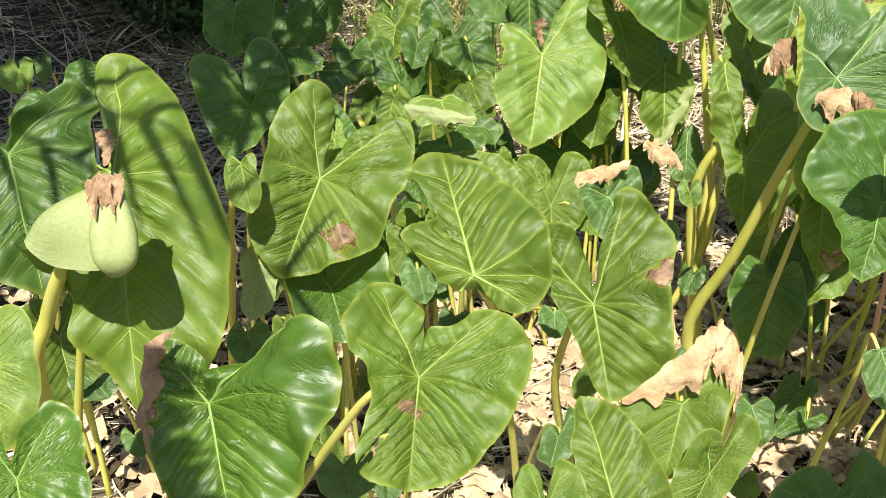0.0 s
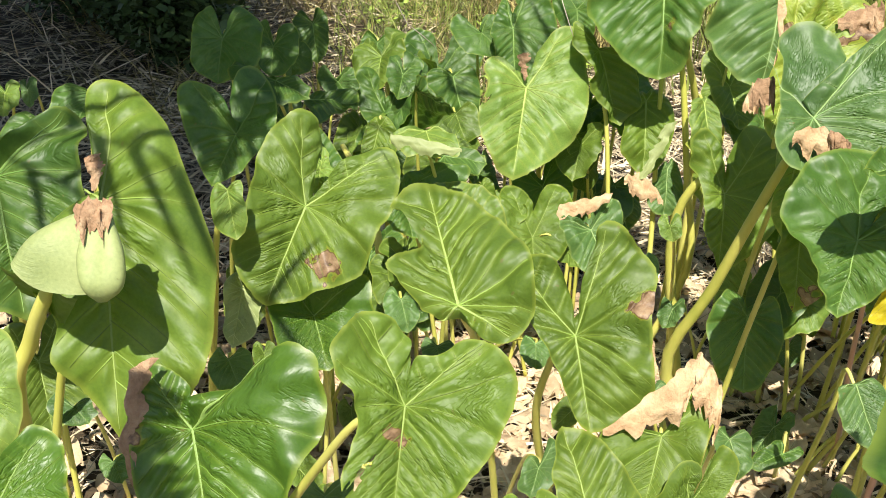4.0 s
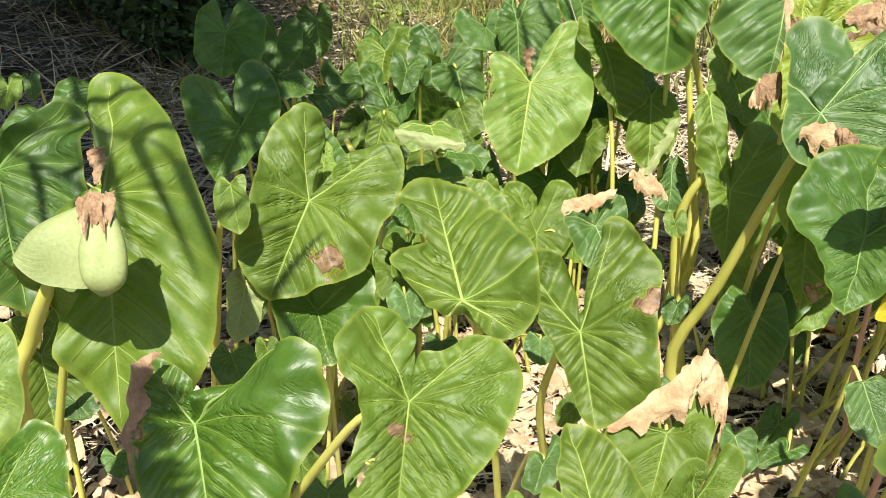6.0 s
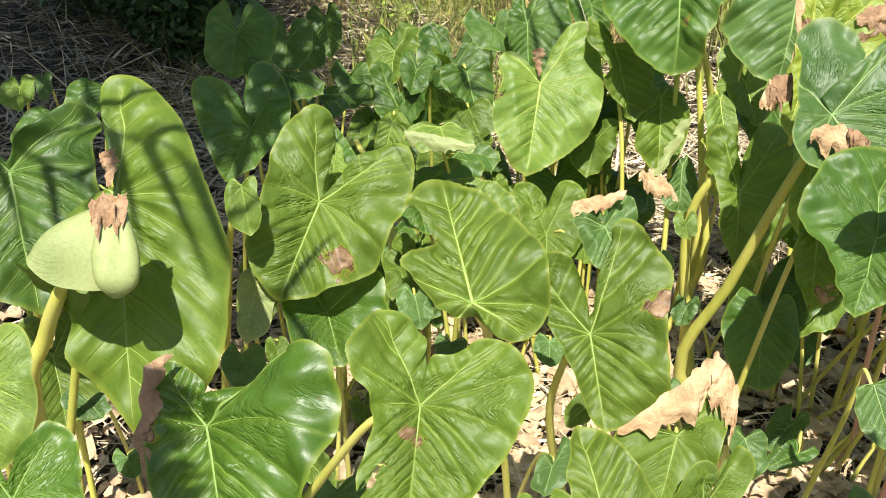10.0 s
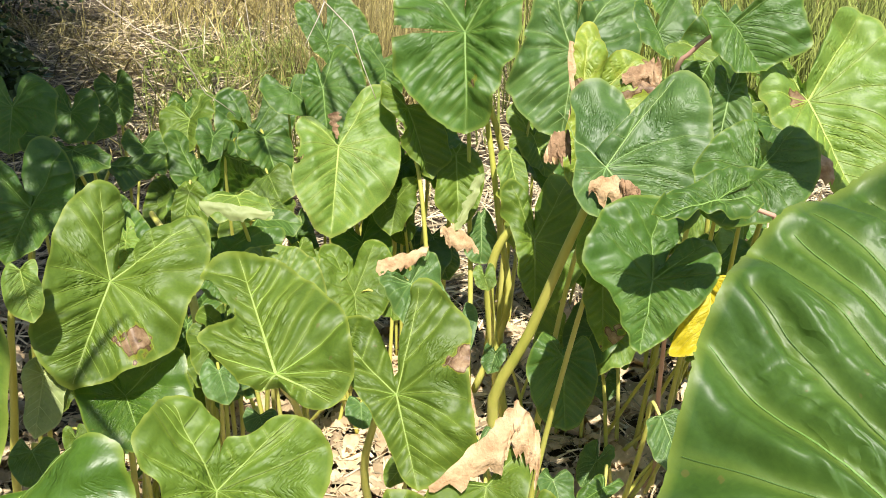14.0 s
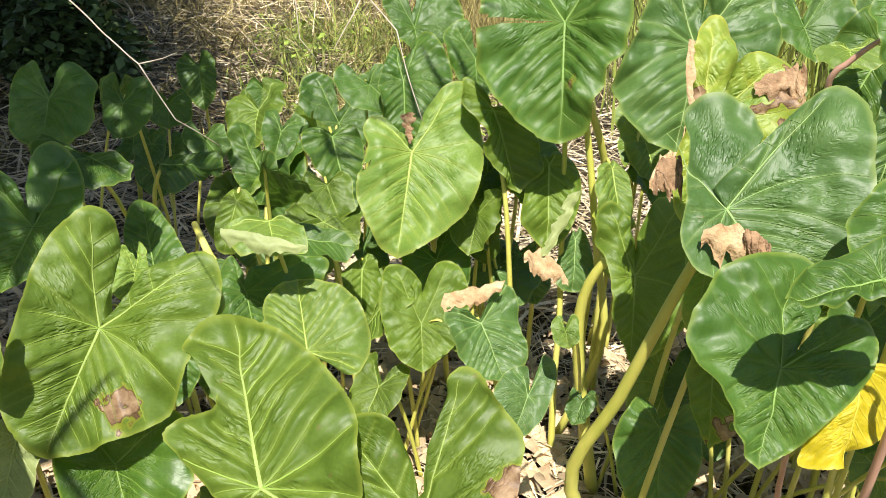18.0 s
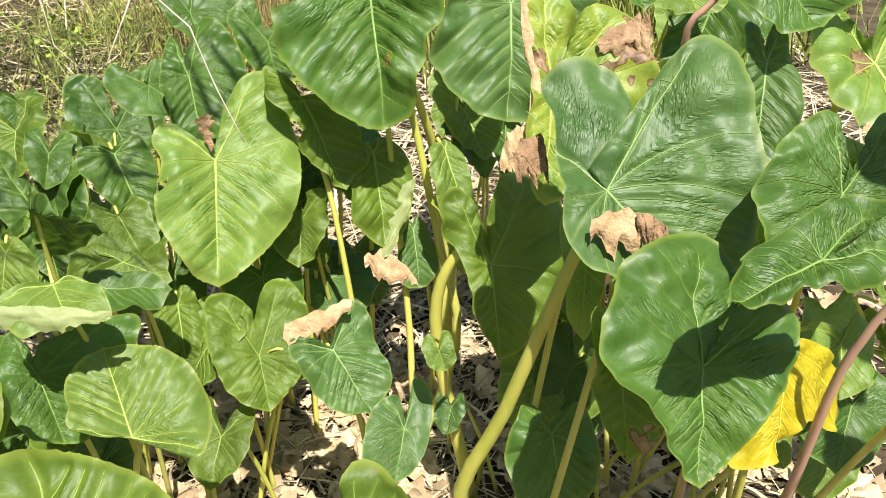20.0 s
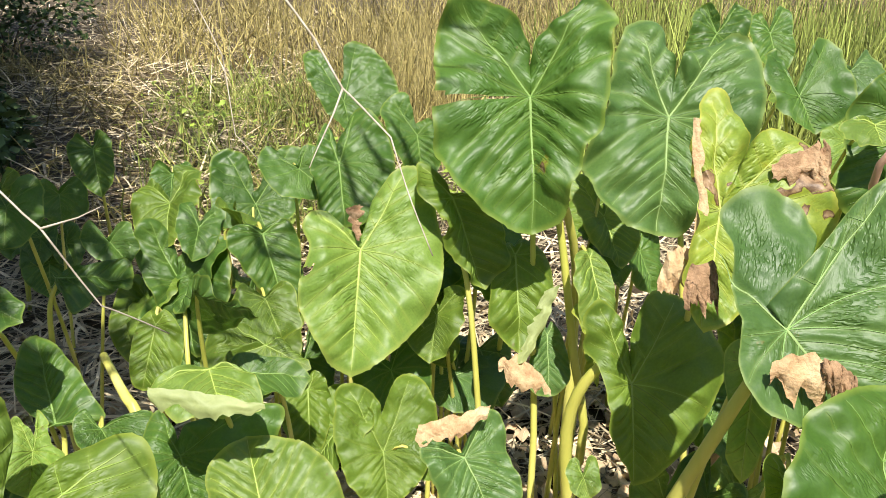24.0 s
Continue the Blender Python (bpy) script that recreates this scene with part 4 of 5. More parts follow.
leaf(clump, "mid", (0.812, 2.224, 0.738), -9, 60, 2, 0.206, (8, [(0.02, -0.51), (0.22, -0.92), (0.5, -0.9), (0.76, -0.67), (0.91, -0.33), (0.92, -0.11), (0.78, 0.22), (0.53, 0.61), (0.22, 0.91)]), (22, [(0.05, -0.45), (0.23, -0.73), (0.44, -0.82), (0.52, -0.63), (0.43, -0.27), (0.34, 0.06), (0.28, 0.36), (0.18, 0.66)]), way=[(0.748, 2.251, 0.768), (0.71, 2.303, 0.55)], notch=0.4, stem=0.014)
clump = plant(0.35, 2.60, "taro plant with deep green heart-shaped leaves on pale stalks")
leaf(clump, "mid", (0.316, 2.367, 0.535), 3, 50, -2, 0.125, (10, [(0.17, -0.89), (0.4, -1.25), (0.68, -1.33), (0.93, -1.03), (1.03, -0.46), (0.91, 0.02), (0.59, 0.56)]), (15, [(-0.04, -0.81), (0.22, -1.1), (0.57, -1.23), (0.78, -1.1), (0.87, -0.63), (0.86, -0.15), (0.76, 0.32), (0.45, 0.77)]), way=[(0.374, 2.383, 0.498), (0.313, 2.636, -0.082)], notch=0.4)
clump = plant(0.63, 2.93, "taro plant with smooth blue-green heart-shaped leaves")
leaf(clump, "blue", (0.572, 2.795, 0.477), -38, 24, -18, 0.109, (0.93, -0.87, 1.25, 0.11, 10), (0.34, -1.18, 0.64, 0.49, 10))
leaf(clump, "blue", (0.655, 2.853, 0.518), 23, 48, 17, 0.166, (0.46, -0.13, 0.39, 0.53, 10), (0.08, -0.33, 0.46, 0.07, 10))
leaf(clump, "mid", (0.514, 2.762, 0.63), 13, 54, 10, 0.100, (0.58, -0.55, 0.49, 0.34, 10), (0.25, -0.64, 0.61, 0.13, 10))
clump = plant(0.47, 2.17, "taro plant with smooth blue-green heart-shaped leaves")
blade = leaf(clump, "blue", (0.433, 2.106, 0.676), 27, 42, 19, 0.146, (0.59, -0.43, 0.53, 0.51, 0), (0.47, -0.37, 0.5, 0.35, 10))
withered(blade, "pale", [(0.351, 2.141, 0.735), (0.4, 2.132, 0.751), (0.444, 2.124, 0.765), (0.482, 2.118, 0.779)], (0.032, 0.047, 0.046, 0.023), (-0.276, -0.351, -0.895))
withered(blade, "brown", [(0.346, 2.145, 0.727), (0.361, 2.123, 0.693), (0.408, 2.08, 0.64), (0.465, 2.031, 0.583)], (0.021, 0.029, 0.017, 0.011), (0.918, -0.378, -0.116))
leaf(clump, "blue", (0.501, 1.865, 0.639), -31, 41, -21, 0.093, (0.08, -1.02, 0.49, 0.03, 10), (0.39, -0.57, 0.74, 0.58, 10))
clump = plant(0.06, 2.08, "taro plant with smooth blue-green heart-shaped leaves")
leaf(clump, "light", (0.067, 1.797, 0.786), -167, -41, -12, 0.154, (0.52, 0.23, 0.44, 0.57, 20), (0.6, -0.39, 0.77, 0.16, 5))
blade = leaf(clump, "light", (-0.005, 1.902, 1.001), 13, 16, 4, 0.097, (0.51, 0.3, 0.61, 0.78, 5), (0.9, 0.2, 0.76, 0.68, 5))
withered(blade, "roll", [(-0.082, 1.836, 1.015), (-0.031, 1.825, 1.013), (0.021, 1.811, 1.006), (0.072, 1.797, 0.997)], (0.018, 0.036, 0.029, 0.007), (0.108, -0.364, -0.925))
leaf(clump, "deep", (-0.059, 1.939, 0.838), 18, 41, 10, 0.119, (10, [(0.19, -0.33), (0.7, -0.37), (1.15, -0.29), (1.43, -0.14), (1.27, 0.13), (0.93, 0.33), (0.68, 0.59), (0.53, 0.96), (0.27, 1.09)]), (10, [(-0.01, -0.38), (0.12, -0.65), (0.31, -0.53), (0.45, -0.17), (0.47, 0.36), (0.33, 0.8)]))
leaf(clump, "blue", (0.024, 1.496, 0.685), 10, 30, 5, 0.038, (0.83, -0.12, 0.82, 0.52, 10), (0.62, -0.53, 0.89, 0.3, 10))
leaf(clump, "blue", (0.226, 1.539, 0.669), -3, 35, -2, 0.056, (0.52, -0.33, 0.61, 0.23, 10), (0.43, -0.28, 0.6, 0.31, 10))
clump = plant(-0.07, 2.60, "taro plant with deep green heart-shaped leaves on pale stalks")
leaf(clump, "deep", (-0.140, 2.991, 0.708), 15, 53, 21, 0.205, (20, [(0.12, -0.35), (0.3, -0.67), (0.5, -0.66), (0.71, -0.31), (0.75, 0.16), (0.54, 0.62), (0.25, 1.0)]), (25, [(-0.01, -0.39), (0.08, -0.81), (0.3, -0.93), (0.51, -0.68), (0.48, -0.29), (0.39, 0.18), (0.2, 0.67)]), notch=0.4)
leaf(clump, "mid", (-0.136, 2.389, 0.859), -25, 58, -22, 0.131, (10, [(0.13, -0.24), (0.44, 0.08), (0.47, 0.58), (0.25, 0.91)]), (10, [(0.13, -0.19), (0.27, 0.09), (0.26, 0.6), (0.15, 0.92)]))
leaf(clump, "deep", (-0.031, 2.074, 1.051), 110, 33, 144, 0.123, (-6, [(0.24, -0.18), (0.36, -0.22), (0.2, 0.34)]), (-6, [(0.6, 0.3), (1.46, 0.95), (1.51, 1.27), (0.57, 1.12)]), way=[(-0.03, 2.12, 0.95), (-0.02, 2.25, 0.6)], stem=0.005)
clump = plant(-0.38, 2.67, "small blue-green taro seedling among the larger plants")
leaf(clump, "deep", (-0.385, 2.722, 0.840), 88, 1, 35, 0.170, (15, [(0.1, 0.05), (0.19, 0.42), (0.29, 0.79), (0.2, 0.95)]), (15, [(0.23, 0.08), (0.6, 0.32), (0.26, 0.61), (0.29, 0.95)]), way=[(-0.41, 2.72, 0.74), (-0.40, 2.72, 0.5)], stem=0.008)
leaf(clump, "deep", (-0.365, 2.072, 1.066), 65, 17, 31, 0.097, (0.31, 0.3, 0.27, 0.78, 20), (0.08, -1.24, 0.88, 0.15, 20))
clump = plant(-0.40, 3.00, "small blue-green taro seedling among the larger plants")
leaf(clump, "deep", (-0.31, 3.01, 0.821), 50, 37, 36, 0.082, (0.84, -0.17, 0.71, 0.39, 15), (0.13, -0.97, 0.74, -0.26, 15))
clump = plant(0.05, 3.00, "small blue-green taro seedling among the larger plants")
leaf(clump, "deep", (0.057, 4.095, 0.583), 30, 49, 19, 0.157, (12, [(0.29, -0.39), (0.81, -1.01), (1.42, -1.08), (1.67, -0.69), (1.41, -0.06), (0.87, 0.51), (0.37, 0.89)]), (12, [(-0.14, -0.56), (-0.2, -1.28), (0.19, -1.62), (0.63, -1.44), (0.99, -0.6), (1.08, 0.15), (0.68, 0.64)]))
clump = plant(0.20, 3.20, "taro plant with deep green heart-shaped leaves on pale stalks")
leaf(clump, "deep", (0.184, 3.074, 0.988), 60, 31, 41, 0.116, (0.6, -0.22, 0.51, 0.71, 15), (0.08, -0.98, 0.86, -0.15, 15))
clump = plant(0.10, 2.67, "taro plant with deep green heart-shaped leaves on pale stalks")
leaf(clump, "deep", (0.079, 2.768, 0.910), 24, 54, 12, 0.211, (12, [(0.13, -0.1), (0.32, -0.08), (0.37, 0.22), (0.25, 0.66), (0.12, 0.96)]), (12, [(0.07, -0.12), (0.25, -0.18), (0.43, -0.04), (0.4, 0.3), (0.22, 0.62), (0.11, 0.86)]))
leaf(clump, "mid", (0.079, 2.409, 0.893), 29, 46, 22, 0.090, (0.61, -0.15, 0.55, 0.78, 10), (0.49, -0.46, 0.9, 0.25, 10))
clump = plant(0.35, 3.10, "taro plant with deep green heart-shaped leaves on pale stalks")
leaf(clump, "deep", (0.285, 3.009, 1.018), 4, 55, 3, 0.173, (12, [(0.1, -0.53), (0.34, -0.84), (0.61, -0.76), (0.82, -0.3), (0.85, 0.21), (0.71, 0.65), (0.33, 0.97)]), (12, [(0.02, -0.47), (0.12, -0.71), (0.33, -0.32), (0.44, 0.1), (0.41, 0.55), (0.27, 0.91)]))
clump = plant(0.40, 3.40, "taro plant with deep green heart-shaped leaves on pale stalks")
leaf(clump, "deep", (0.333, 3.361, 1.118), 15, 53, 8, 0.105, (12, [(0.3, -1.02), (0.38, -1.65), (0.78, -1.76), (1.27, -1.35), (1.61, -0.34), (1.45, 0.35), (0.69, 0.74)]), (12, [(0.04, -0.54), (0.25, -1.37), (0.66, -1.65), (0.94, -1.37), (0.87, -0.56), (0.56, 0.3)]))
clump = plant(0.60, 3.20, "small blue-green taro seedling among the larger plants")
leaf(clump, "deep", (0.509, 3.089, 1.073), 5, 55, 9, 0.136, (12, [(0.12, -0.29), (0.35, -0.27), (0.53, 0.1), (0.42, 0.57), (0.23, 0.87)]), (12, [(0.03, -0.44), (0.16, -0.9), (0.46, -0.85), (0.72, -0.5), (0.59, 0.11), (0.33, 0.63)]))
clump = plant(0.65, 2.60, "taro plant with deep green heart-shaped leaves on pale stalks")
leaf(clump, "mid", (0.502, 2.59, 1.041), 69, 68, 47, 0.236, (0.26, 0.05, 0.37, 0.71, 15), (0.22, -0.44, 0.23, 0.43, 15))
clump = plant(0.75, 3.00, "taro plant with deep green heart-shaped leaves on pale stalks")
blade = leaf(clump, "mid", (0.666, 2.616, 0.885), -4, 54, -3, 0.233, (10, [(0.09, -0.17), (0.31, -0.02), (0.38, 0.29), (0.26, 0.73), (0.11, 0.92)]), (10, [(0.06, -0.15), (0.2, 0.03), (0.33, 0.64), (0.24, 0.79), (0.09, 0.94)]))
withered(blade, "roll", [(0.717, 2.43, 0.88), (0.694, 2.415, 0.827), (0.667, 2.401, 0.774), (0.634, 2.389, 0.72)], (0.038, 0.036, 0.036, 0.031), (-0.943, 0.085, -0.321))
withered(blade, "pale", [(0.576, 2.401, 0.719), (0.61, 2.398, 0.731), (0.652, 2.381, 0.709), (0.686, 2.356, 0.663)], (0.025, 0.069, 0.05, 0.012), (-0.019, -0.342, -0.939))
clump = plant(0.90, 2.85, "taro plant with light yellow-green heart-shaped leaves")
leaf(clump, "light", (0.807, 2.497, 0.915), 10, 55, 8, 0.173, (10, [(0.07, -0.15), (0.22, 0.12), (0.22, 0.56), (0.16, 0.86)]), (20, [(0.07, -0.13), (0.31, 0.05), (0.39, 0.5), (0.3, 0.85)]))
leaf(clump, "blue", (0.759, 2.610, 0.671), -9, 52, -7, 0.150, (10, [(0.1, -0.22), (0.31, 0.2), (0.35, 0.69), (0.17, 0.94)]), (10, [(0.08, -0.13), (0.3, 0.28), (0.37, 0.78), (0.21, 0.98)]))
leaf(clump, "yellowgreen", (0.805, 2.438, 0.811), -3, 62, -2, 0.174, (14, [(0.07, -0.16), (0.33, 0.09), (0.24, 0.26), (0.12, 0.6)]), (24, [(0.11, -0.12), (0.29, 0.05), (0.18, 0.41), (0.07, 0.8)]))
clump = plant(0.13, 2.48, "taro plant with deep green heart-shaped leaves on pale stalks")
leaf(clump, "mid", (0.164, 2.509, 0.623), -2, 55, -1, 0.164, (15, [(0.1, -0.26), (0.27, -0.12), (0.32, 0.33), (0.22, 0.72)]), (10, [(0.05, -0.17), (0.26, -0.01), (0.4, 0.23), (0.33, 0.61), (0.16, 0.87)]))
leaf(clump, "deep", (0.044, 2.182, 0.847), 83, 5, 35, 0.114, (0.16, -0.33, 0.3, 0.41, 10), (0.45, -0.11, 0.44, 0.58, 10))
leaf(clump, "mid", (0.075, 2.303, 0.84), 60, 16, 26, 0.102, (0.08, -0.78, 0.34, -0.07, -20), (0.58, -0.53, 0.5, 0.44, -20))
clump = plant(-0.60, 4.60, "taro plant with deep green heart-shaped leaves on pale stalks")
leaf(clump, "deep", (-0.546, 4.242, 0.779), 15, 58, 21, 0.189, (0.28, -0.32, 0.43, 0.36, 15), (0.33, -0.34, 0.5, -0.06, 15))
clump = plant(-0.70, 4.00, "taro plant with deep green heart-shaped leaves on pale stalks")
leaf(clump, "deep", (-0.591, 3.798, 0.729), 10, 55, 8, 0.101, (0.73, -0.45, 1.01, 0.32, 15), (0.56, -0.53, 0.87, 0.06, 15))
clump = plant(-0.20, 4.00, "taro plant with deep green heart-shaped leaves on pale stalks")
leaf(clump, "deep", (-0.213, 3.744, 0.803), -9, 55, -7, 0.121, (0.46, -0.36, 0.62, 0.19, 15), (0.48, -0.26, 0.62, 0.43, 15))
clump = plant(-0.80, 3.40, "taro plant with deep green heart-shaped leaves on pale stalks")
leaf(clump, "mid", (-0.643, 3.321, 0.879), 10, 55, 8, 0.101, (0.38, -0.63, 0.66, 0.31, 15), (0.38, -0.69, 0.56, 0.06, 15))
clump = plant(-0.50, 2.30, "taro plant with deep green heart-shaped leaves on pale stalks")
leaf(clump, "deep", (-0.436, 1.923, 0.979), -34, 48, -31, 0.131, (15, [(-0.34, -0.44), (-0.45, -0.9), (-0.35, -1.24), (0.03, -1.16), (0.42, -0.79), (0.62, -0.42), (0.56, 0.06), (0.35, 0.6)]), (15, [(0.2, -0.23), (0.48, -0.47), (0.81, -0.53), (1.09, -0.48), (1.2, -0.26), (1.01, 0.07), (0.61, 0.52), (0.26, 0.82)]))
clump = plant(-0.60, 2.90, "taro plant with deep green heart-shaped leaves on pale stalks")
leaf(clump, "deep", (-0.586, 2.521, 1.067), -6, 55, -5, 0.134, (0.43, -0.68, 0.97, 0.21, 15), (0.42, -0.61, 0.61, 0.43, 15))
clump = plant(-0.50, 3.30, "taro plant with deep green heart-shaped leaves on pale stalks")
leaf(clump, "deep", (-0.493, 2.811, 0.984), -4, 55, -3, 0.103, (0.57, -0.73, 0.82, 0.19, 10), (0.41, -0.77, 0.49, 0.25, 10))
clump = plant(-1.00, 2.60, "small blue-green taro seedling among the larger plants")
leaf(clump, "deep", (-0.807, 2.064, 1.029), -21, 48, -16, 0.075, (0.08, -0.45, 0.41, 0.44, 15), (0.87, 0.04, 0.97, 0.78, 15))
clump = plant(-1.30, 2.80, "small blue-green taro seedling among the larger plants")
leaf(clump, "light", (-1.055, 2.164, 0.995), 2, 50, 2, 0.061, (0.33, -0.59, 0.71, 0.33, 15), (0.47, -0.44, 0.8, 0.35, 15))
clump = plant(-1.30, 3.00, "small blue-green taro seedling among the larger plants")
leaf(clump, "blue", (-1.089, 2.365, 0.949), 17, 49, 13, 0.050, (0.44, -0.67, 0.58, 0.14, 10), (0.19, -0.69, 0.35, 0.14, 10))
clump = plant(-1.10, 2.10, "small blue-green taro seedling among the larger plants")
leaf(clump, "deep", (-0.764, 1.687, 1.055), -25, 39, -24, 0.093, (0.44, -0.56, 0.95, -0.05, 20), (0.57, -0.17, 0.7, 0.55, 20))
clump = plant(-0.53, 2.00, "taro plant with a curled leaf showing its pale underside")
leaf(clump, "light", (-0.365, 1.494, 1.013), 25, 63, 23, 0.093, (0.29, -0.13, 0.32, 0.37, 15), (0.17, -0.18, 0.38, 0.47, 15), way=[(-0.402, 1.538, 0.908), (-0.446, 1.637, 0.687), (-0.504, 1.765, 0.398)], stem=0.0085)
leaf(clump, "pale", (-0.364, 1.549, 0.78), -13, 54, -11, 0.118, (0.2, -0.22, 0.37, 0.52, 5), (0.19, -0.26, 0.21, 0.61, 5))
leaf(clump, "blue", (-0.411, 1.575, 0.598), 32, 35, 20, 0.087, (0.48, -0.07, 0.47, 0.55, 10), (0.15, -0.37, 0.55, 0.18, 10))
clump = plant(-0.05, 1.95, "small blue-green taro seedling among the larger plants")
leaf(clump, "blue", (-0.049, 1.537, 0.768), 18, 39, 12, 0.067, (0.5, -0.22, 0.43, 0.49, 10), (0.29, -0.41, 0.6, 0.37, 10))
clump = plant(-0.65, 1.70, "small blue-green taro seedling among the larger plants")
leaf(clump, "blue", (-0.579, 1.324, 0.529), 35, 25, 17, 0.047, (0.51, -0.03, 0.54, 0.54, 10), (0.32, -0.52, 0.56, 0, 10))
clump = plant(-0.75, 1.85, "small blue-green taro seedling among the larger plants")
leaf(clump, "blue", (-0.666, 1.397, 0.597), 54, 22, 28, 0.043, (0.7, 0.05, 0.59, 0.78, 15), (0.26, -1.27, 0.94, -0.51, 15))
clump = plant(-0.20, 1.50, "small blue-green taro seedling among the larger plants")
leaf(clump, "blue", (-0.166, 1.168, 0.587), 15, 34, 9, 0.058, (0.85, -0.38, 0.83, 0.38, 10), (0.57, -0.61, 0.86, 0.19, 10))
clump = plant(0.95, 2.00, "small blue-green taro seedling among the larger plants")
leaf(clump, "deep", (0.778, 1.526, 0.409), -69, 11, -28, 0.080, (0.08, -0.64, 0.3, -0.03, 10), (0.36, -0.14, 0.31, 0.51, 10))
clump = plant(1.08, 1.73, "taro plant with a drooping bright yellow dying leaf")
leaf(clump, "deep", (0.973, 1.459, 1.161), -58, 40, -34, 0.121, (8, [(0.01, -0.4), (-0.01, -0.91), (0.16, -1.14), (0.58, -0.98), (0.87, -0.48), (0.84, 0.17), (0.45, 0.77)]), (8, [(0.13, -0.31), (0.31, -0.64), (0.51, -0.77), (0.72, -0.49), (0.87, -0.06), (0.85, 0.41), (0.68, 0.79), (0.38, 1.02)]))
leaf(clump, "deep", (0.817, 1.314, 1.162), -82, 8, -24, 0.135, (0.23, -0.54, 0.19, 0.48, 10), (0.22, -0.79, 0.35, 0.24, 15), way=[(0.929, 1.302, 1.131), (0.929, 1.334, 1.042), (0.931, 1.371, 0.94), (0.981, 1.47, 0.636)], stem=0.0065, red=True)
leaf(clump, "yellow", (0.924, 1.463, 0.943), -26, 58, -18, 0.152, (-30, [(0.33, -0.1), (0.85, 0.06), (1.17, 0.28), (1.22, 0.71), (0.82, 0.75), (0.35, 0.65)]), (-25, [(0.12, 0.01), (0.24, 0.25), (0.34, 0.58), (0.42, 0.88), (0.44, 1.07), (0.26, 1.08)]))
leaf(clump, "deep", (0.927, 1.111, 1.165), -62, 29, -42, 0.138, (0.41, -0.6, 0.73, 0, 10), (0.26, 0.06, 0.4, 0.69, 10))
clump = plant(1.15, 2.20, "taro plant with smooth blue-green heart-shaped leaves")
leaf(clump, "blue", (1.064, 1.745, 1.259), -36, 58, -18, 0.173, (10, [(-0.0, -0.26), (0.07, -0.42), (0.22, -0.14), (0.33, 0.22), (0.33, 0.57), (0.18, 0.84)]), (10, [(0.06, -0.18), (0.16, -0.35), (0.26, -0.24), (0.24, 0.08), (0.24, 0.46), (0.12, 0.82)]))
leaf(clump, "light", (1.115, 1.547, 0.861), -27, 52, -22, 0.087, (0.31, -0.67, 0.63, 0.32, 10), (0.73, -0.25, 0.62, 0.71, 10))
leaf(clump, "light", (1.192, 1.662, 0.832), -18, 54, -15, 0.086, (0.54, -0.56, 0.53, 0.46, 10), (0.57, -0.32, 0.68, 0.46, 10))
leaf(clump, "mid", (1.323, 1.725, 0.464), -48, 44, -38, 0.103, (0.33, -0.63, 0.7, -0.03, 10), (0.61, -0.23, 0.66, 0.57, 10))
clump = plant(1.35, 2.20, "tall taro plant, broad green leaves with brown withered spots")
blade = leaf(clump, "light", (1.233, 1.702, 1.25), 16, 44, 27, 0.237, (0.81, -0.62, 0.69, 0.57, 10), (0.08, -0.75, 0.49, -0.14, 20), spots=[(0.16, -0.03, 0.12)])
withered(blade, "pale", [(1.091, 1.562, 1.205), (1.12, 1.56, 1.216), (1.158, 1.539, 1.186), (1.191, 1.521, 1.161)], (0.028, 0.052, 0.054, 0.046), (-0.104, -0.351, -0.93))
clump = plant(1.30, 2.80, "small blue-green taro seedling among the larger plants")
leaf(clump, "light", (1.113, 2.032, 1.315), -14, 29, -7, 0.053, (0.92, -0.39, 1.18, 0.33, 10), (0.9, 0.02, 1.46, 0.78, 10))
clump = plant(0.85, 1.60, "taro plant with smooth blue-green heart-shaped leaves")
leaf(clump, "blue", (0.736, 1.248, 0.773), 17, 47, 20, 0.117, (0.29, -0.03, 0.38, 0.46, 10), (0.32, 0.01, 0.39, 0.34, 10))
clump = plant(1.80, 3.00, "small blue-green taro seedling among the larger plants")
leaf(clump, "blue", (1.651, 2.863, 1.275), -51, 37, -36, 0.088, (0.34, -1.11, 1.16, -0.23, 10), (0.95, -0.03, 0.81, 0.78, 10))
clump = plant(1.50, 2.90, "small blue-green taro seedling among the larger plants")
leaf(clump, "mid", (1.408, 2.688, 1.246), 61, 19, 30, 0.088, (0.75, 0.13, 0.64, 0.7, 10), (0.08, -0.84, 1.07, -0.63, 10), spots=[(-0.09, 0.73, 0.32)])
clump = plant(1.40, 2.60, "taro plant with light yellow-green heart-shaped leaves")
leaf(clump, "light", (1.383, 2.453, 1.186), -31, 53, -17, 0.125, (0.3, -0.89, 0.49, 0.16, 15), (0.36, -0.57, 0.46, 0.48, 10))
clump = plant(1.50, 2.30, "taro plant with deep green heart-shaped leaves on pale stalks")
leaf(clump, "deep", (1.224, 2.099, 1.312), -59, 53, -33, 0.222, (0.18, -0.45, 0.45, 0.03, 10), (0.32, -0.25, 0.28, 0.75, 10))
clump = plant(-0.75, 1.45, "taro plant with a folded drooping pale leaf, brown at its top")
pouch(clump, "pale", [(-0.452, 1.105, 1.142), (-0.471, 1.090, 1.114), (-0.491, 1.075, 1.079), (-0.509, 1.070, 1.049)], [(0.007, 0.000, 0.002), (0.036, 0.000, -0.002), (0.045, 0.000, -0.015), (0.049, 0.000, -0.022)], (0.008, 0.016, 0.026, 0.034), False)
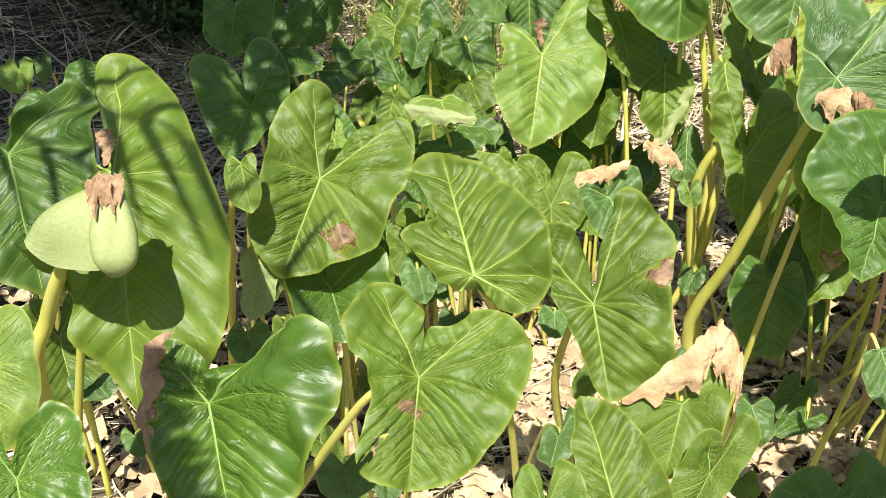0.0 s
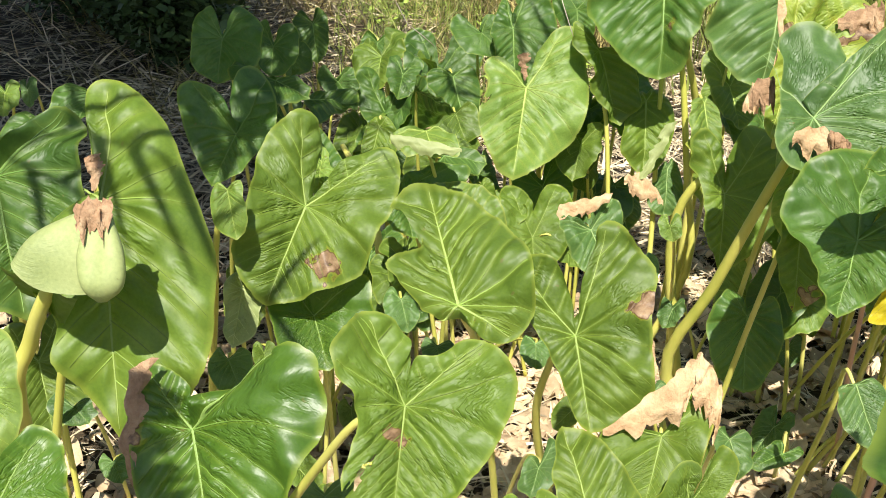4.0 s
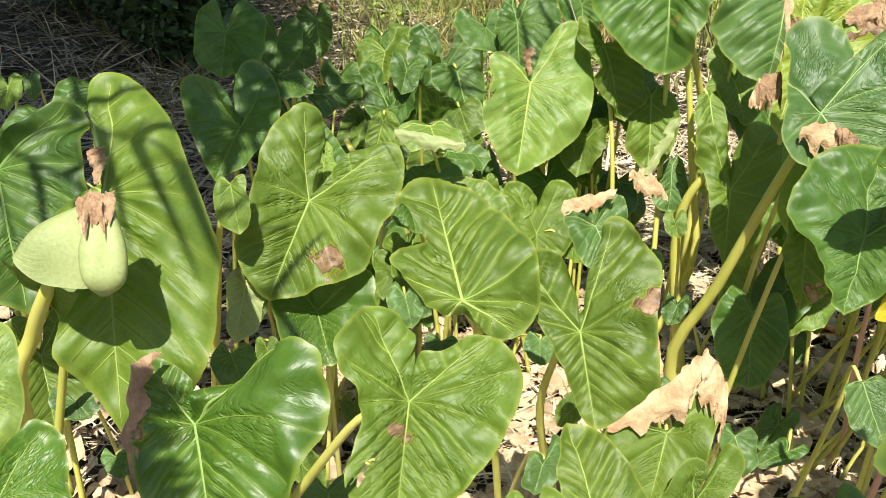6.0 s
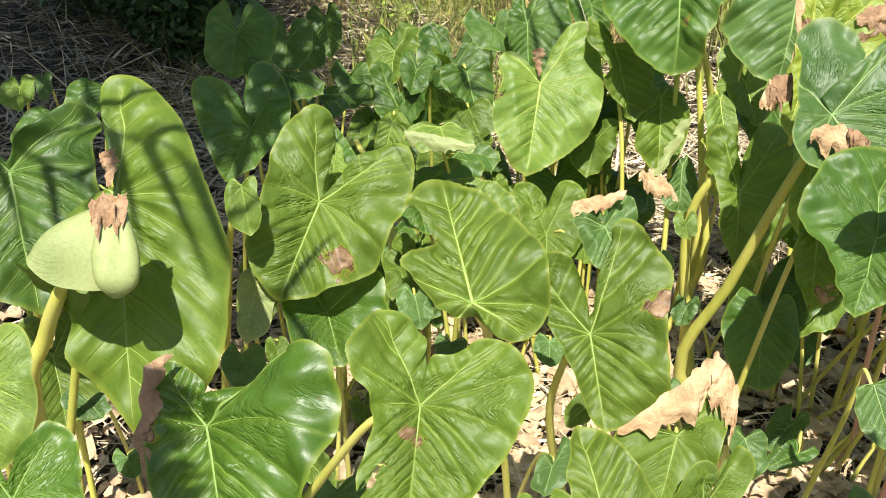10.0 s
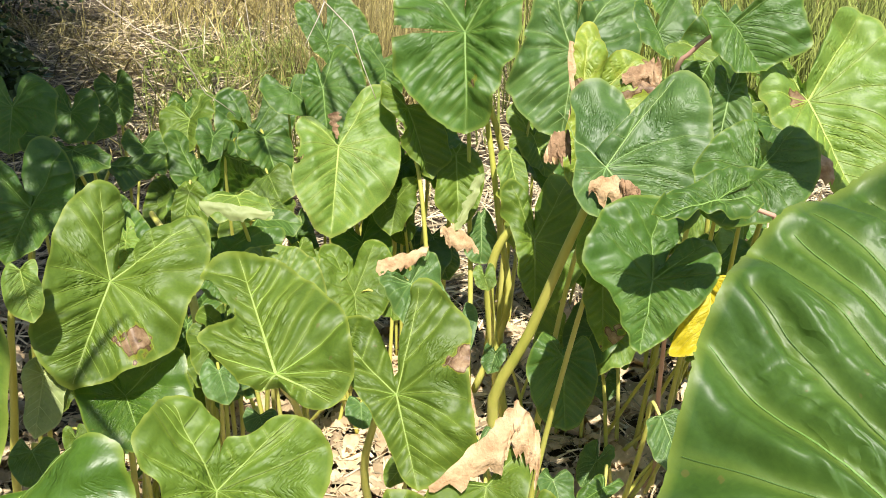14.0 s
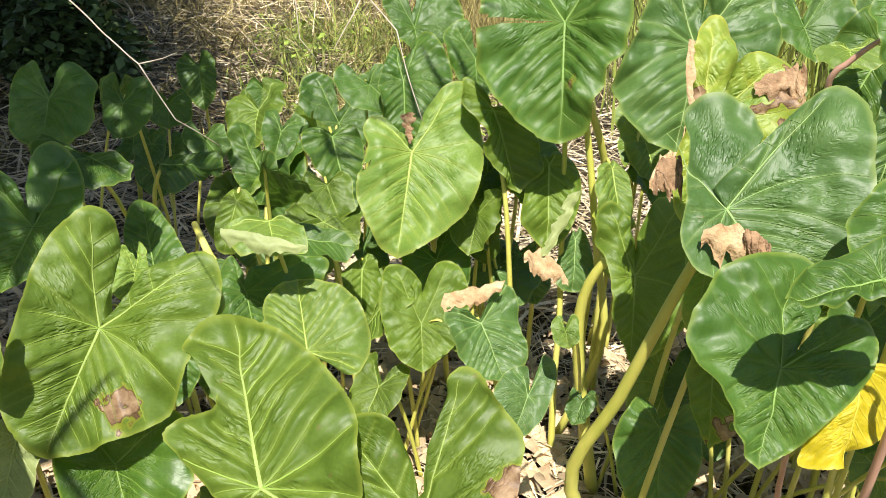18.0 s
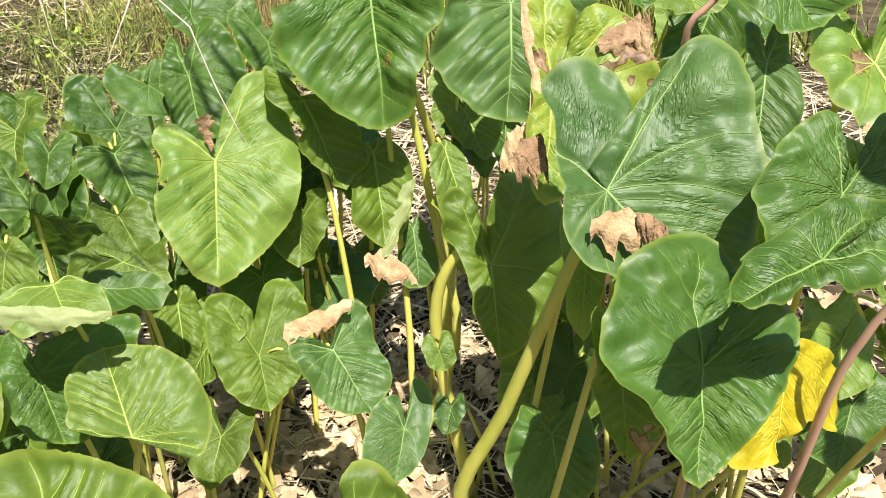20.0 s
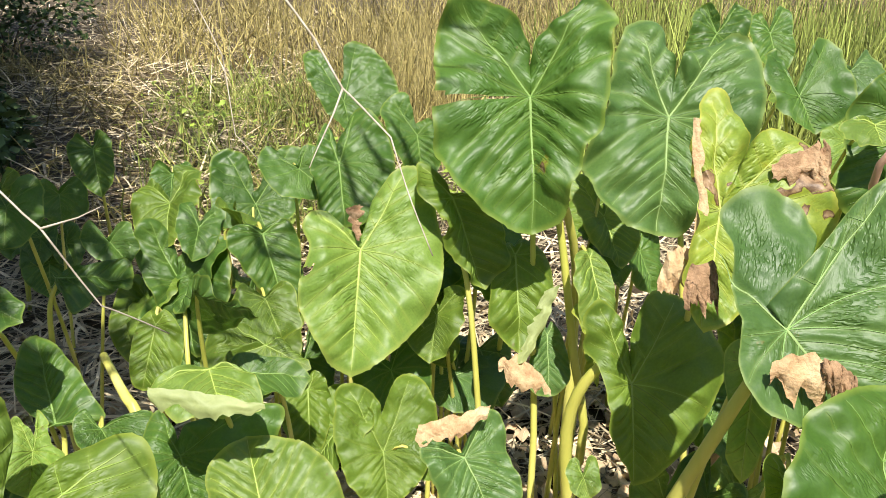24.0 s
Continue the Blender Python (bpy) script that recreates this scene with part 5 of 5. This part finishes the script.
pouch(clump, "pale", [(-0.443, 1.100, 1.149), (-0.441, 1.085, 1.124), (-0.435, 1.060, 1.086), (-0.432, 1.040, 1.054), (-0.436, 1.035, 1.031)], [(0.011, 0.000, 0.000), (0.019, 0.000, 0.000), (0.030, 0.000, 0.000), (0.027, 0.000, 0.000), (0.006, 0.000, 0.000)], (0.01, 0.02, 0.032, 0.03, 0.006), True)
blade = drape(clump, "mid", (-0.603, 1.11, 1.046), (-0.473, 1.049, 1.028), (-0.529, 1.112, 0.948), (-0.585, 1.141, 0.983), -0.05)
withered(blade, "brown", [(-0.467, 1.079, 1.15), (-0.456, 1.082, 1.157), (-0.438, 1.088, 1.158), (-0.421, 1.087, 1.158)], (0.033, 0.05, 0.054, 0.029), (0.152, -0.657, -0.738))
stalk(clump, [(-0.657, 1.183, 0.728), (-0.599, 1.146, 0.897), (-0.536, 1.104, 1.012), (-0.498, 1.111, 1.07)], 0.013)
clump = plant(0.73, 2.52, "bare pale taro stalk under the big leaves")
stalk(clump, [(0.721, 2.539, 0.247), (0.722, 2.554, 0.441), (0.709, 2.581, 0.739), (0.7, 2.6, 0.963), (0.693, 2.609, 1.057)], 0.0085)

clump = plant(-0.08, 2.16, "thick leaning pale taro stalk without a leaf")
stalk(clump, [(-0.12, 2.2, 0.5), (-0.16, 2.25, 0.714), (-0.196, 2.3, 0.765), (-0.24, 2.39, 0.8)], 0.012)
clump = plant(0.93, 2.86, "thick upright pale taro stalk among the leaves")
stalk(clump, [(0.925, 2.85, 0.3), (0.915, 2.83, 0.556), (0.84, 2.68, 0.863), (0.73, 2.58, 1.12)], 0.014)


# ---- ground cover ----
def near_patch(rnd):
    return rnd.gauss(0.35, 1.1), rnd.gauss(2.5, 1.0), rnd.uniform(0.005, 0.04)


def far_field(rnd):
    y = 3.4 + 16 * rnd.random() ** 1.7
    return rnd.uniform(-0.75, 0.62) * (y + 1.5) + 0.05 * y, y, rnd.uniform(0.005, 0.07)


strips("straw_litter", 9000, near_patch, lambda r: r.uniform(0.04, 0.2), lambda r: r.uniform(0.0015, 0.006), lambda r: r.uniform(0, 0.3),
       lambda r: (r.uniform(0, 6.28), r.uniform(-0.05, 0.3)), STRAW, "dry straw and stalk scraps lying on the soil", "straw", 11)
strips("dry_grass", 24000, far_field, lambda r: r.uniform(0.14, 0.6), lambda r: r.uniform(0.003, 0.0105), lambda r: r.uniform(0, 0.45),
       lambda r: (r.uniform(0, 6.28), abs(r.gauss(0.1, 0.28))), STRAW, "flattened pale dry grass beyond the taro patch", "grass", 12)


def tussock(spots, spread):
    def place(r):
        x, y = r.choice(spots)
        return x + r.gauss(0, spread), y + r.gauss(0, spread), 0.0
    return place


def wedge(rnd, low, high, near, far, count):
    """Clump places: x as a share of y."""
    return [(rnd.uniform(low, high) * y, y) for y in (near + (far - near) * rnd.random() for _ in range(count))]


rnd = random.Random(5)
strips("tall_dry_grass", 3400, tussock(wedge(rnd, 0.1, 0.22, 7.2, 10.5, 40), 0.25), lambda r: r.uniform(0.4, 1.15), lambda r: r.uniform(0.003, 0.006), lambda r: r.uniform(0.05, 0.5),
       lambda r: (r.uniform(0, 6.28), r.gauss(1.25, 0.28)), STRAW_RED, "upright clumps of tall dry tan grass", "grass", 13)
strips("far_dry_grass", 6000, tussock(wedge(rnd, -0.12, 0.8, 11, 18, 150), 0.35), lambda r: r.uniform(0.6, 1.5), lambda r: r.uniform(0.005, 0.011), lambda r: r.uniform(0.05, 0.7),
       lambda r: (r.uniform(0, 6.28), r.gauss(1.15, 0.3)), STRAW_RED, "dense stand of tall dry grass far behind", "grass", 17)
strips("bent_dry_grass", 1300, tussock(wedge(rnd, -0.06, 0.14, 4.6, 10.5, 90), 0.3), lambda r: r.uniform(0.3, 0.85), lambda r: r.uniform(0.003, 0.007), lambda r: r.uniform(0.2, 1.1),
       lambda r: (r.uniform(0, 6.28), r.gauss(0.8, 0.4)), STRAW_RED, "bent tangled dry grass stalks", "grass", 16)
strips("shaded_dry_grass", 2600, tussock(wedge(rnd, -0.34, -0.12, 5.0, 13, 60), 0.3), lambda r: r.uniform(0.3, 0.8), lambda r: r.uniform(0.003, 0.006), lambda r: r.uniform(0.2, 1.1),
       lambda r: (r.uniform(0, 6.28), r.gauss(0.7, 0.4)), STRAW_RED, "sparse dry stalks in the shade of the trees", "grass", 18)
strips("green_grass", 3600, tussock(wedge(rnd, -0.07, 0.12, 5.2, 10, 46) + [(rnd.uniform(2.5, 8), rnd.uniform(5.5, 13)) for _ in range(46)], 0.25), lambda r: r.uniform(0.25, 0.85), lambda r: r.uniform(0.003, 0.007), lambda r: r.uniform(0.1, 1.0),
       lambda r: (r.uniform(0, 6.28), r.gauss(0.95, 0.35)), GRASS, "loose green grass among the dry stalks", "grass", 14)
strips("green_reeds", 5200, tussock(wedge(rnd, 0.36, 0.85, 6, 13, 90), 0.3), lambda r: r.uniform(0.6, 1.4), lambda r: r.uniform(0.006, 0.013),
       lambda r: r.uniform(0.05, 0.35), lambda r: (r.uniform(0, 6.28), r.gauss(1.35, 0.15)), GRASS, "tall blue-green reeds beyond the taro leaves", "reeds", 15)


def weeds(count, seed):
    """Low broad-leaved weeds in the dry grass: small bright leaves on thin stems, joined."""
    r = random.Random(seed)
    verts, faces = [], []
    for _ in range(count):
        y = 4.6 + 4.5 * r.random()
        x, h = r.uniform(-0.12, 0.2) * y + 0.1, r.uniform(0.08, 0.4)
        for _ in range(7):
            q = Vector((x + r.gauss(0, 0.06), y + r.gauss(0, 0.06), h * r.uniform(0.3, 1)))
            a = Vector((r.uniform(-1, 1), r.uniform(-1, 1), r.uniform(-0.5, 0.3))).normalized()
            b = a.cross(Vector((r.uniform(-0.5, 0.5), r.uniform(-0.5, 0.5), 1))).normalized()
            s = r.uniform(0.03, 0.085)
            k = len(verts)
            verts += [q, q + a * s * 0.4 + b * s * 0.32, q + a * s, q + a * s * 0.4 - b * s * 0.32, Vector((x, y, 0.0)), Vector((x + 0.004, y, 0.0))]
            faces += [(k, k + 1, k + 2, k + 3), (k + 4, k + 5, k)]
    tagged(raw("weeds", verts, faces, WEED, None, False), "low bright green weeds in the dry grass", "weeds", kind="stuff")


weeds(130, 23)


def litter(count, seed):
    """Dead leaf scraps: crumpled small sheets on the soil."""
    r = random.Random(seed)
    verts, faces = [], []
    for _ in range(count):
        x, y, z = r.gauss(0.4, 1.0), r.gauss(2.3, 0.85), r.uniform(0.012, 0.03)
        s, ang, st = 0.012 + 0.06 * r.random() ** 2.2, r.uniform(0, 6.28), r.uniform(0.35, 0.9)
        base, sd = len(verts), r.uniform(0, 90)
        for j in range(5):
            for i in range(5):
                u, v = i / 2 - 1, j / 2 - 1
                rr = 1 - 0.3 * abs(u * v) + 0.2 * noise.noise(Vector((u * 2, v * 2, sd)))
                px, py = u * s * rr, v * s * st * rr
                verts.append((x + px * math.cos(ang) - py * math.sin(ang), y + px * math.sin(ang) + py * math.cos(ang),
                              max(0.01, z + s * 0.8 * noise.noise(Vector((u * 1.4, v * 1.4, sd + 7))) + 0.012)))
        for j in range(4):
            for i in range(4):
                a0 = base + j * 5 + i
                faces.append((a0, a0 + 1, a0 + 6, a0 + 5))
    ob = raw("leaf_litter", verts, faces, LITTER)
    tagged(ob, "pale brown crumpled dead leaf scraps on the soil", "leaf litter", kind="stuff")


litter(3600, 21)


# ---- smaller plants that fill the patch ----
def understorey(count, x_range, y_range, heights, lengths, tones, seed, label):
    r = random.Random(seed)
    for _ in range(count):
        x, y = r.uniform(*x_range), r.uniform(*y_range)
        clump = plant(x, y, label)
        for _ in range(r.choice((2, 3, 3))):
            ln = r.uniform(*lengths)
            ang = r.uniform(-75, 75)
            reach = r.uniform(0.04, 0.2)
            at = (x + reach * math.sin(radians(ang)), y - reach * math.cos(radians(ang)), r.uniform(*heights))
            lobe, wide = r.uniform(0.38, 0.55), r.uniform(0.55, 0.75)
            leaf(clump, r.choice(tones), at, ang, r.uniform(30, 62), r.uniform(-20, 20), ln,
                 (lobe, -r.uniform(0.5, 0.75), wide, r.uniform(-0.1, 0.2), r.uniform(2, 22)),
                 (lobe, -r.uniform(0.5, 0.75), wide, r.uniform(-0.1, 0.2), r.uniform(2, 22)))


DARKER = "taro plant with deep green leaves in the thick of the patch"
understorey(11, (-0.2, 0.6), (2.7, 3.3), (0.55, 0.92), (0.1, 0.17), ("deep", "deep", "mid"), 41, DARKER)
understorey(10, (0.9, 2.2), (2.6, 3.8), (0.6, 1.05), (0.11, 0.18), ("deep", "mid", "light"), 42, DARKER)
understorey(6, (-0.5, 0.3), (2.1, 2.7), (0.32, 0.56), (0.09, 0.15), ("deep", "mid"), 43, DARKER)
understorey(4, (-1.3, -0.6), (1.7, 2.5), (0.4, 0.8), (0.1, 0.16), ("deep", "mid"), 44, DARKER)
understorey(8, (0.95, 1.6), (1.9, 2.6), (0.4, 0.8), (0.1, 0.16), ("deep", "light"), 45, DARKER)
understorey(12, (-0.7, 1.3), (1.5, 2.6), (0.14, 0.36), (0.045, 0.085), ("blue", "mid"), 46, "low young taro plant between the stalks")
understorey(2, (-1.0, -0.6), (4.2, 5.0), (0.3, 0.6), (0.09, 0.15), ("deep",), 47, "small taro plant at the shaded edge of the patch")


# ---- unseen trees beside and above the patch, added for their shade ----
def tree(x, y, height, crowns, seed, label, twigs=()):
    """A dark tree: trunk, limbs to each part of its crown, and a crown of small leaves. crowns: centre, reach and number of leaves."""
    r = random.Random(seed)
    ob = tagged(new("tree"), label, "tree", "trees that shade the patch")
    ob.location = (x, y, 0)
    foot = Vector((x, y, 0))
    top = Vector((x + 0.1, y - 0.1, height))
    pts = curve_points([foot + Vector((0, 0, -0.05)), foot.lerp(top, 0.4) + Vector((0.08, 0.05, 0)), top], 10)
    tv, tf = tube([q - foot for q in pts], [0.12 * (1.25 - 0.8 * i / 10) for i in range(11)], 10)
    raw("trunk", tv, tf, TWIG_DARK, ob)
    cv, cf = [], []
    for centre, reach, count, long in crowns:
        cen = Vector(centre)
        for _ in range(4):
            tip = cen + Vector((r.uniform(-1, 1) * reach[0], r.uniform(-1, 1) * reach[1], r.uniform(-0.6, 0.6) * reach[2])) * 0.7
            run = curve_points([top - Vector((0, 0, 0.3)), top.lerp(tip, 0.5) + Vector((0, 0, 0.25)), tip], 8)
            bv, bf = tube([q - foot for q in run], [0.035 * (1 - 0.8 * i / 8) for i in range(9)], 7)
            raw("limb", bv, bf, TWIG_DARK, ob)
        for _ in range(count):
            v = Vector((r.gauss(0, 1), r.gauss(0, 1), r.gauss(0, 1))).normalized() * r.random() ** 0.45
            q = cen + Vector((v.x * reach[0], v.y * reach[1], v.z * reach[2])) - foot
            a = Vector((r.uniform(-1, 1), r.uniform(-1, 1), r.uniform(-0.7, 0.3))).normalized()
            b = a.cross(Vector((r.uniform(-1, 1), r.uniform(-1, 1), 1))).normalized()
            s = r.uniform(0.06, 0.14) * long
            w = 0.28 * s / long ** 1.6
            base = len(cv)
            cv += [q, q + a * s * 0.5 + b * w, q + a * s, q + a * s * 0.5 - b * w]
            cf.append((base, base + 1, base + 2, base + 3))
    raw("crown", cv, cf, CROWN, ob, False)
    for run, size, dark in twigs:
        pts = [Vector(a).lerp(Vector(b), i / 5) for a, b in zip(run, run[1:]) for i in range(5)] + [Vector(run[-1])]
        k = len(pts) - 1
        pts = [q + 0.004 * noise.noise_vector(q * 11) for q in pts]
        tv, tf = tube([q - foot for q in pts], [size * (1.1 - 0.75 * i / k) for i in range(k + 1)], 7)
        raw("hanging_twig", tv, tf, TWIG_DARK if dark else TWIG, ob)["label"] = "thin bare grey-tan twig"
    return ob


# Crowns stay out of view and are placed for shade; only the twigs show.
tree(-5.6, 1.2, 3.4, [((-4.10, 1.4, 4.6), (1.7, 1.5, 0.6), 3000, 1.7), ((-2.80, 2.6, 4.5), (1.3, 1.5, 0.5), 3000, 1.7), ((-2.25, 1.2, 4.5), (0.7, 0.9, 0.4), 900, 1.5), ((-1.4, 1.7, 2.8), (0.9, 0.9, 0.25), 2300, 1.8), ((-1.2, 2.75, 2.75), (0.65, 0.95, 0.2), 2200, 1.6), ((-0.85, 2.1, 2.8), (0.32, 0.42, 0.15), 700, 1.5), ((-0.66, 1.3, 2.75), (0.34, 0.45, 0.15), 420, 1.4), ((-0.68, 0.85, 2.72), (0.22, 0.26, 0.12), 110, 1.5), ((-1.9, 3.6, 2.7), (1.2, 1.4, 0.3), 2400, 1.9)], 31,
     "unseen dark leafy tree added to shade the ground, bare twigs hanging into view",
     [([(-1.5, 1.6, 2.8), (-0.7, 1.62, 1.95), (-0.3, 1.6, 1.54), (-0.22, 1.54, 1.47), (-0.14, 1.446, 1.428), (-0.068, 1.33, 1.41), (-0.038, 1.339, 1.347), (0.004, 1.368, 1.309)], 0.0014, False),
      ([(-0.068, 1.33, 1.41), (-0.045, 1.335, 1.415), (-0.03, 1.34, 1.421)], 0.0008, False),
      ([(-1.6, 1.7, 4.3), (-0.35, 2.08, 2.2), (-0.12, 1.92, 1.86), (0.03, 1.79, 1.65), (0.1, 1.725, 1.556), (0.144, 1.686, 1.496), (0.168, 1.657, 1.447), (0.215, 1.624, 1.404), (0.225, 1.604, 1.373), (0.251, 1.561, 1.289)], 0.0019, False),
      ([(0.168, 1.657, 1.447), (0.147, 1.623, 1.412), (0.129, 1.598, 1.377)], 0.0012, False),
      ([(-1.4, 2.2, 4.2), (-0.35, 2.5, 2.2), (-0.15, 2.34, 1.8), (-0.06, 2.26, 1.6), (-0.022, 2.224, 1.511), (0.03, 2.176, 1.412), (0.045, 2.129, 1.295), (0.076, 2.111, 1.262)], 0.0017, False)])
# Unseen tree: its crowns are added to darken and dapple the ground behind.
tree(-6.0, 5.4, 3.6, [((-4.00, 4.6, 4.8), (1.9, 1.6, 0.6), 3200, 1.8), ((-4.50, 7.4, 4.8), (2.3, 1.8, 0.6), 3200, 1.9), ((-4.90, 10.6, 5.2), (2.8, 2.2, 0.7), 3200, 2.2), ((-3.10, 6.6, 4.9), (0.9, 1.6, 0.5), 1500, 1.8), ((-2.5, 4.6, 2.75), (1.7, 2.5, 0.35), 7500, 1.7), ((-3.4, 8.6, 2.9), (1.9, 3.2, 0.4), 9000, 1.8), ((-0.7, 5.2, 3.0), (1.5, 2.6, 0.4), 1000, 1.6), ((-2.65, 6.6, 2.85), (1.4, 1.8, 0.3), 5500, 1.7), ((-3.9, 6.5, 3.4), (2.4, 5.0, 0.4), 8000, 2.6), ((-4.1, 13.5, 3.2), (2.1, 3.2, 0.5), 6000, 2.2)], 32,
     "unseen dark leafy tree added to shade the ground behind the patch")
# Unseen tree that carries the fronds for the streaked shade.
palm = tree(-3.4, -1.9, 2.9, [((-2.6, -0.4, 3.4), (0.9, 0.7, 0.3), 700, 2.0)], 33, "unseen tree with long feathered fronds reaching over the patch")


def frond(owner, start, end, reach, count, seed, by=None):
    """A feathered frond: a bowed rib, by way of a place given, with narrow leaflets on both sides."""
    r = random.Random(seed)
    foot = owner.location
    start, end = Vector(start), Vector(end)
    run = curve_points([start, Vector(by) if by else start.lerp(end, 0.5) + Vector((0, 0, 0.12)), end], count)
    tv, tf = tube([q - foot for q in run], [0.012 * (1 - 0.75 * i / count) for i in range(count + 1)], 6)
    rib = raw("frond", tv, tf, STALK, owner)
    verts, faces = [], []
    for i, q in enumerate(run[2:]):
        d = (q - run[i + 1]).normalized()
        across = d.cross(Vector((0, 0, 1))).normalized()
        for s in (-1, 1):
            if r.random() < 0.2:
                continue
            ln = reach * r.uniform(0.6, 1.1)
            w = (across * s + d * r.uniform(0.5, 0.9)).normalized()
            t = w.cross(Vector((0, 0, 1))).normalized() * 0.012
            base = len(verts)
            for u in (0, 0.5, 1):
                p = q + w * ln * u + Vector((0, 0, -0.2 * ln * u * u)) - foot
                verts += [p - t * (1 - 0.8 * u), p + t * (1 - 0.8 * u)]
            faces += [(base, base + 1, base + 3, base + 2), (base + 2, base + 3, base + 5, base + 4)]
    raw("leaflet", verts, faces, CROWN, rib, False)


# Fronds out of view, aimed along the sun to streak the leaves with shade.
frond(palm, (-3.3, -1.9, 2.9), (-0.42, 0.465, 2.34), 0.26, 34, 71, (-1.5, 0.35, 2.75))
frond(palm, (-3.3, -1.8, 2.9), (0.45, 1.95, 2.75), 0.28, 44, 72)
# Dense short-leafleted frond, added to shade one front leaf's left half.
frond(palm, (-3.3, -1.8, 2.9), (-0.43, 0.32, 1.88), 0.08, 140, 75, (-0.68, -0.5, 2.35))
frond(palm, (-3.3, -1.7, 2.8), (-1.1, 1.3, 2.6), 0.4, 30, 73)
frond(palm, (-3.3, -1.7, 2.8), (-0.35, 1.5, 2.7), 0.3, 34, 74)


def shrub(x, y, reach, count, seed):
    """A dark shrub: a few stems from the ground and many small leaves."""
    r = random.Random(seed)
    ob = tagged(new("shrub"), "dark leafy shrub in the shade beyond the patch", "shrub", "shrubs in the shade")
    ob.location = (x, y, 0)
    cv, cf = [], []
    for _ in range(7):
        tip = Vector((r.uniform(-1, 1) * reach[0], r.uniform(-1, 1) * reach[1], reach[2] * r.uniform(0.8, 1.6))) * 0.8
        run = curve_points([(0, 0, -0.03), tip * 0.5 + Vector((0, 0, 0.1)), tip], 8)
        bv, bf = tube(run, [0.014 * (1 - 0.7 * i / 8) for i in range(9)], 6)
        raw("stem", bv, bf, TWIG_DARK, ob)
    for _ in range(count):
        v = Vector((r.gauss(0, 1), r.gauss(0, 1), r.gauss(0, 1))).normalized() * r.random() ** 0.4
        q = Vector((v.x * reach[0], v.y * reach[1], reach[2] + v.z * reach[2]))
        a = Vector((r.uniform(-1, 1), r.uniform(-1, 1), r.uniform(-0.7, 0.3))).normalized()
        b = a.cross(Vector((r.uniform(-1, 1), r.uniform(-1, 1), 1))).normalized()
        s = r.uniform(0.05, 0.12)
        base = len(cv)
        cv += [q, q + a * s * 0.5 + b * s * 0.3, q + a * s, q + a * s * 0.5 - b * s * 0.3]
        cf.append((base, base + 1, base + 2, base + 3))
    raw("foliage", cv, cf, CROWN, ob, False)


shrub(-1.95, 6.9, (0.55, 0.4, 0.3), 2200, 61)
shrub(-3.1, 8.2, (0.8, 0.6, 0.45), 2600, 62)
shrub(-4.0, 11.0, (1.2, 0.8, 0.6), 2600, 63)
shrub(-1.75, 6.4, (0.4, 0.35, 0.45), 2200, 67)
shrub(-2.5, 7.6, (0.7, 0.5, 0.8), 3200, 64)
shrub(-2.75, 12.0, (1.2, 0.8, 0.9), 3000, 65)
shrub(-4.4, 14.5, (1.7, 1.0, 1.1), 3000, 66)
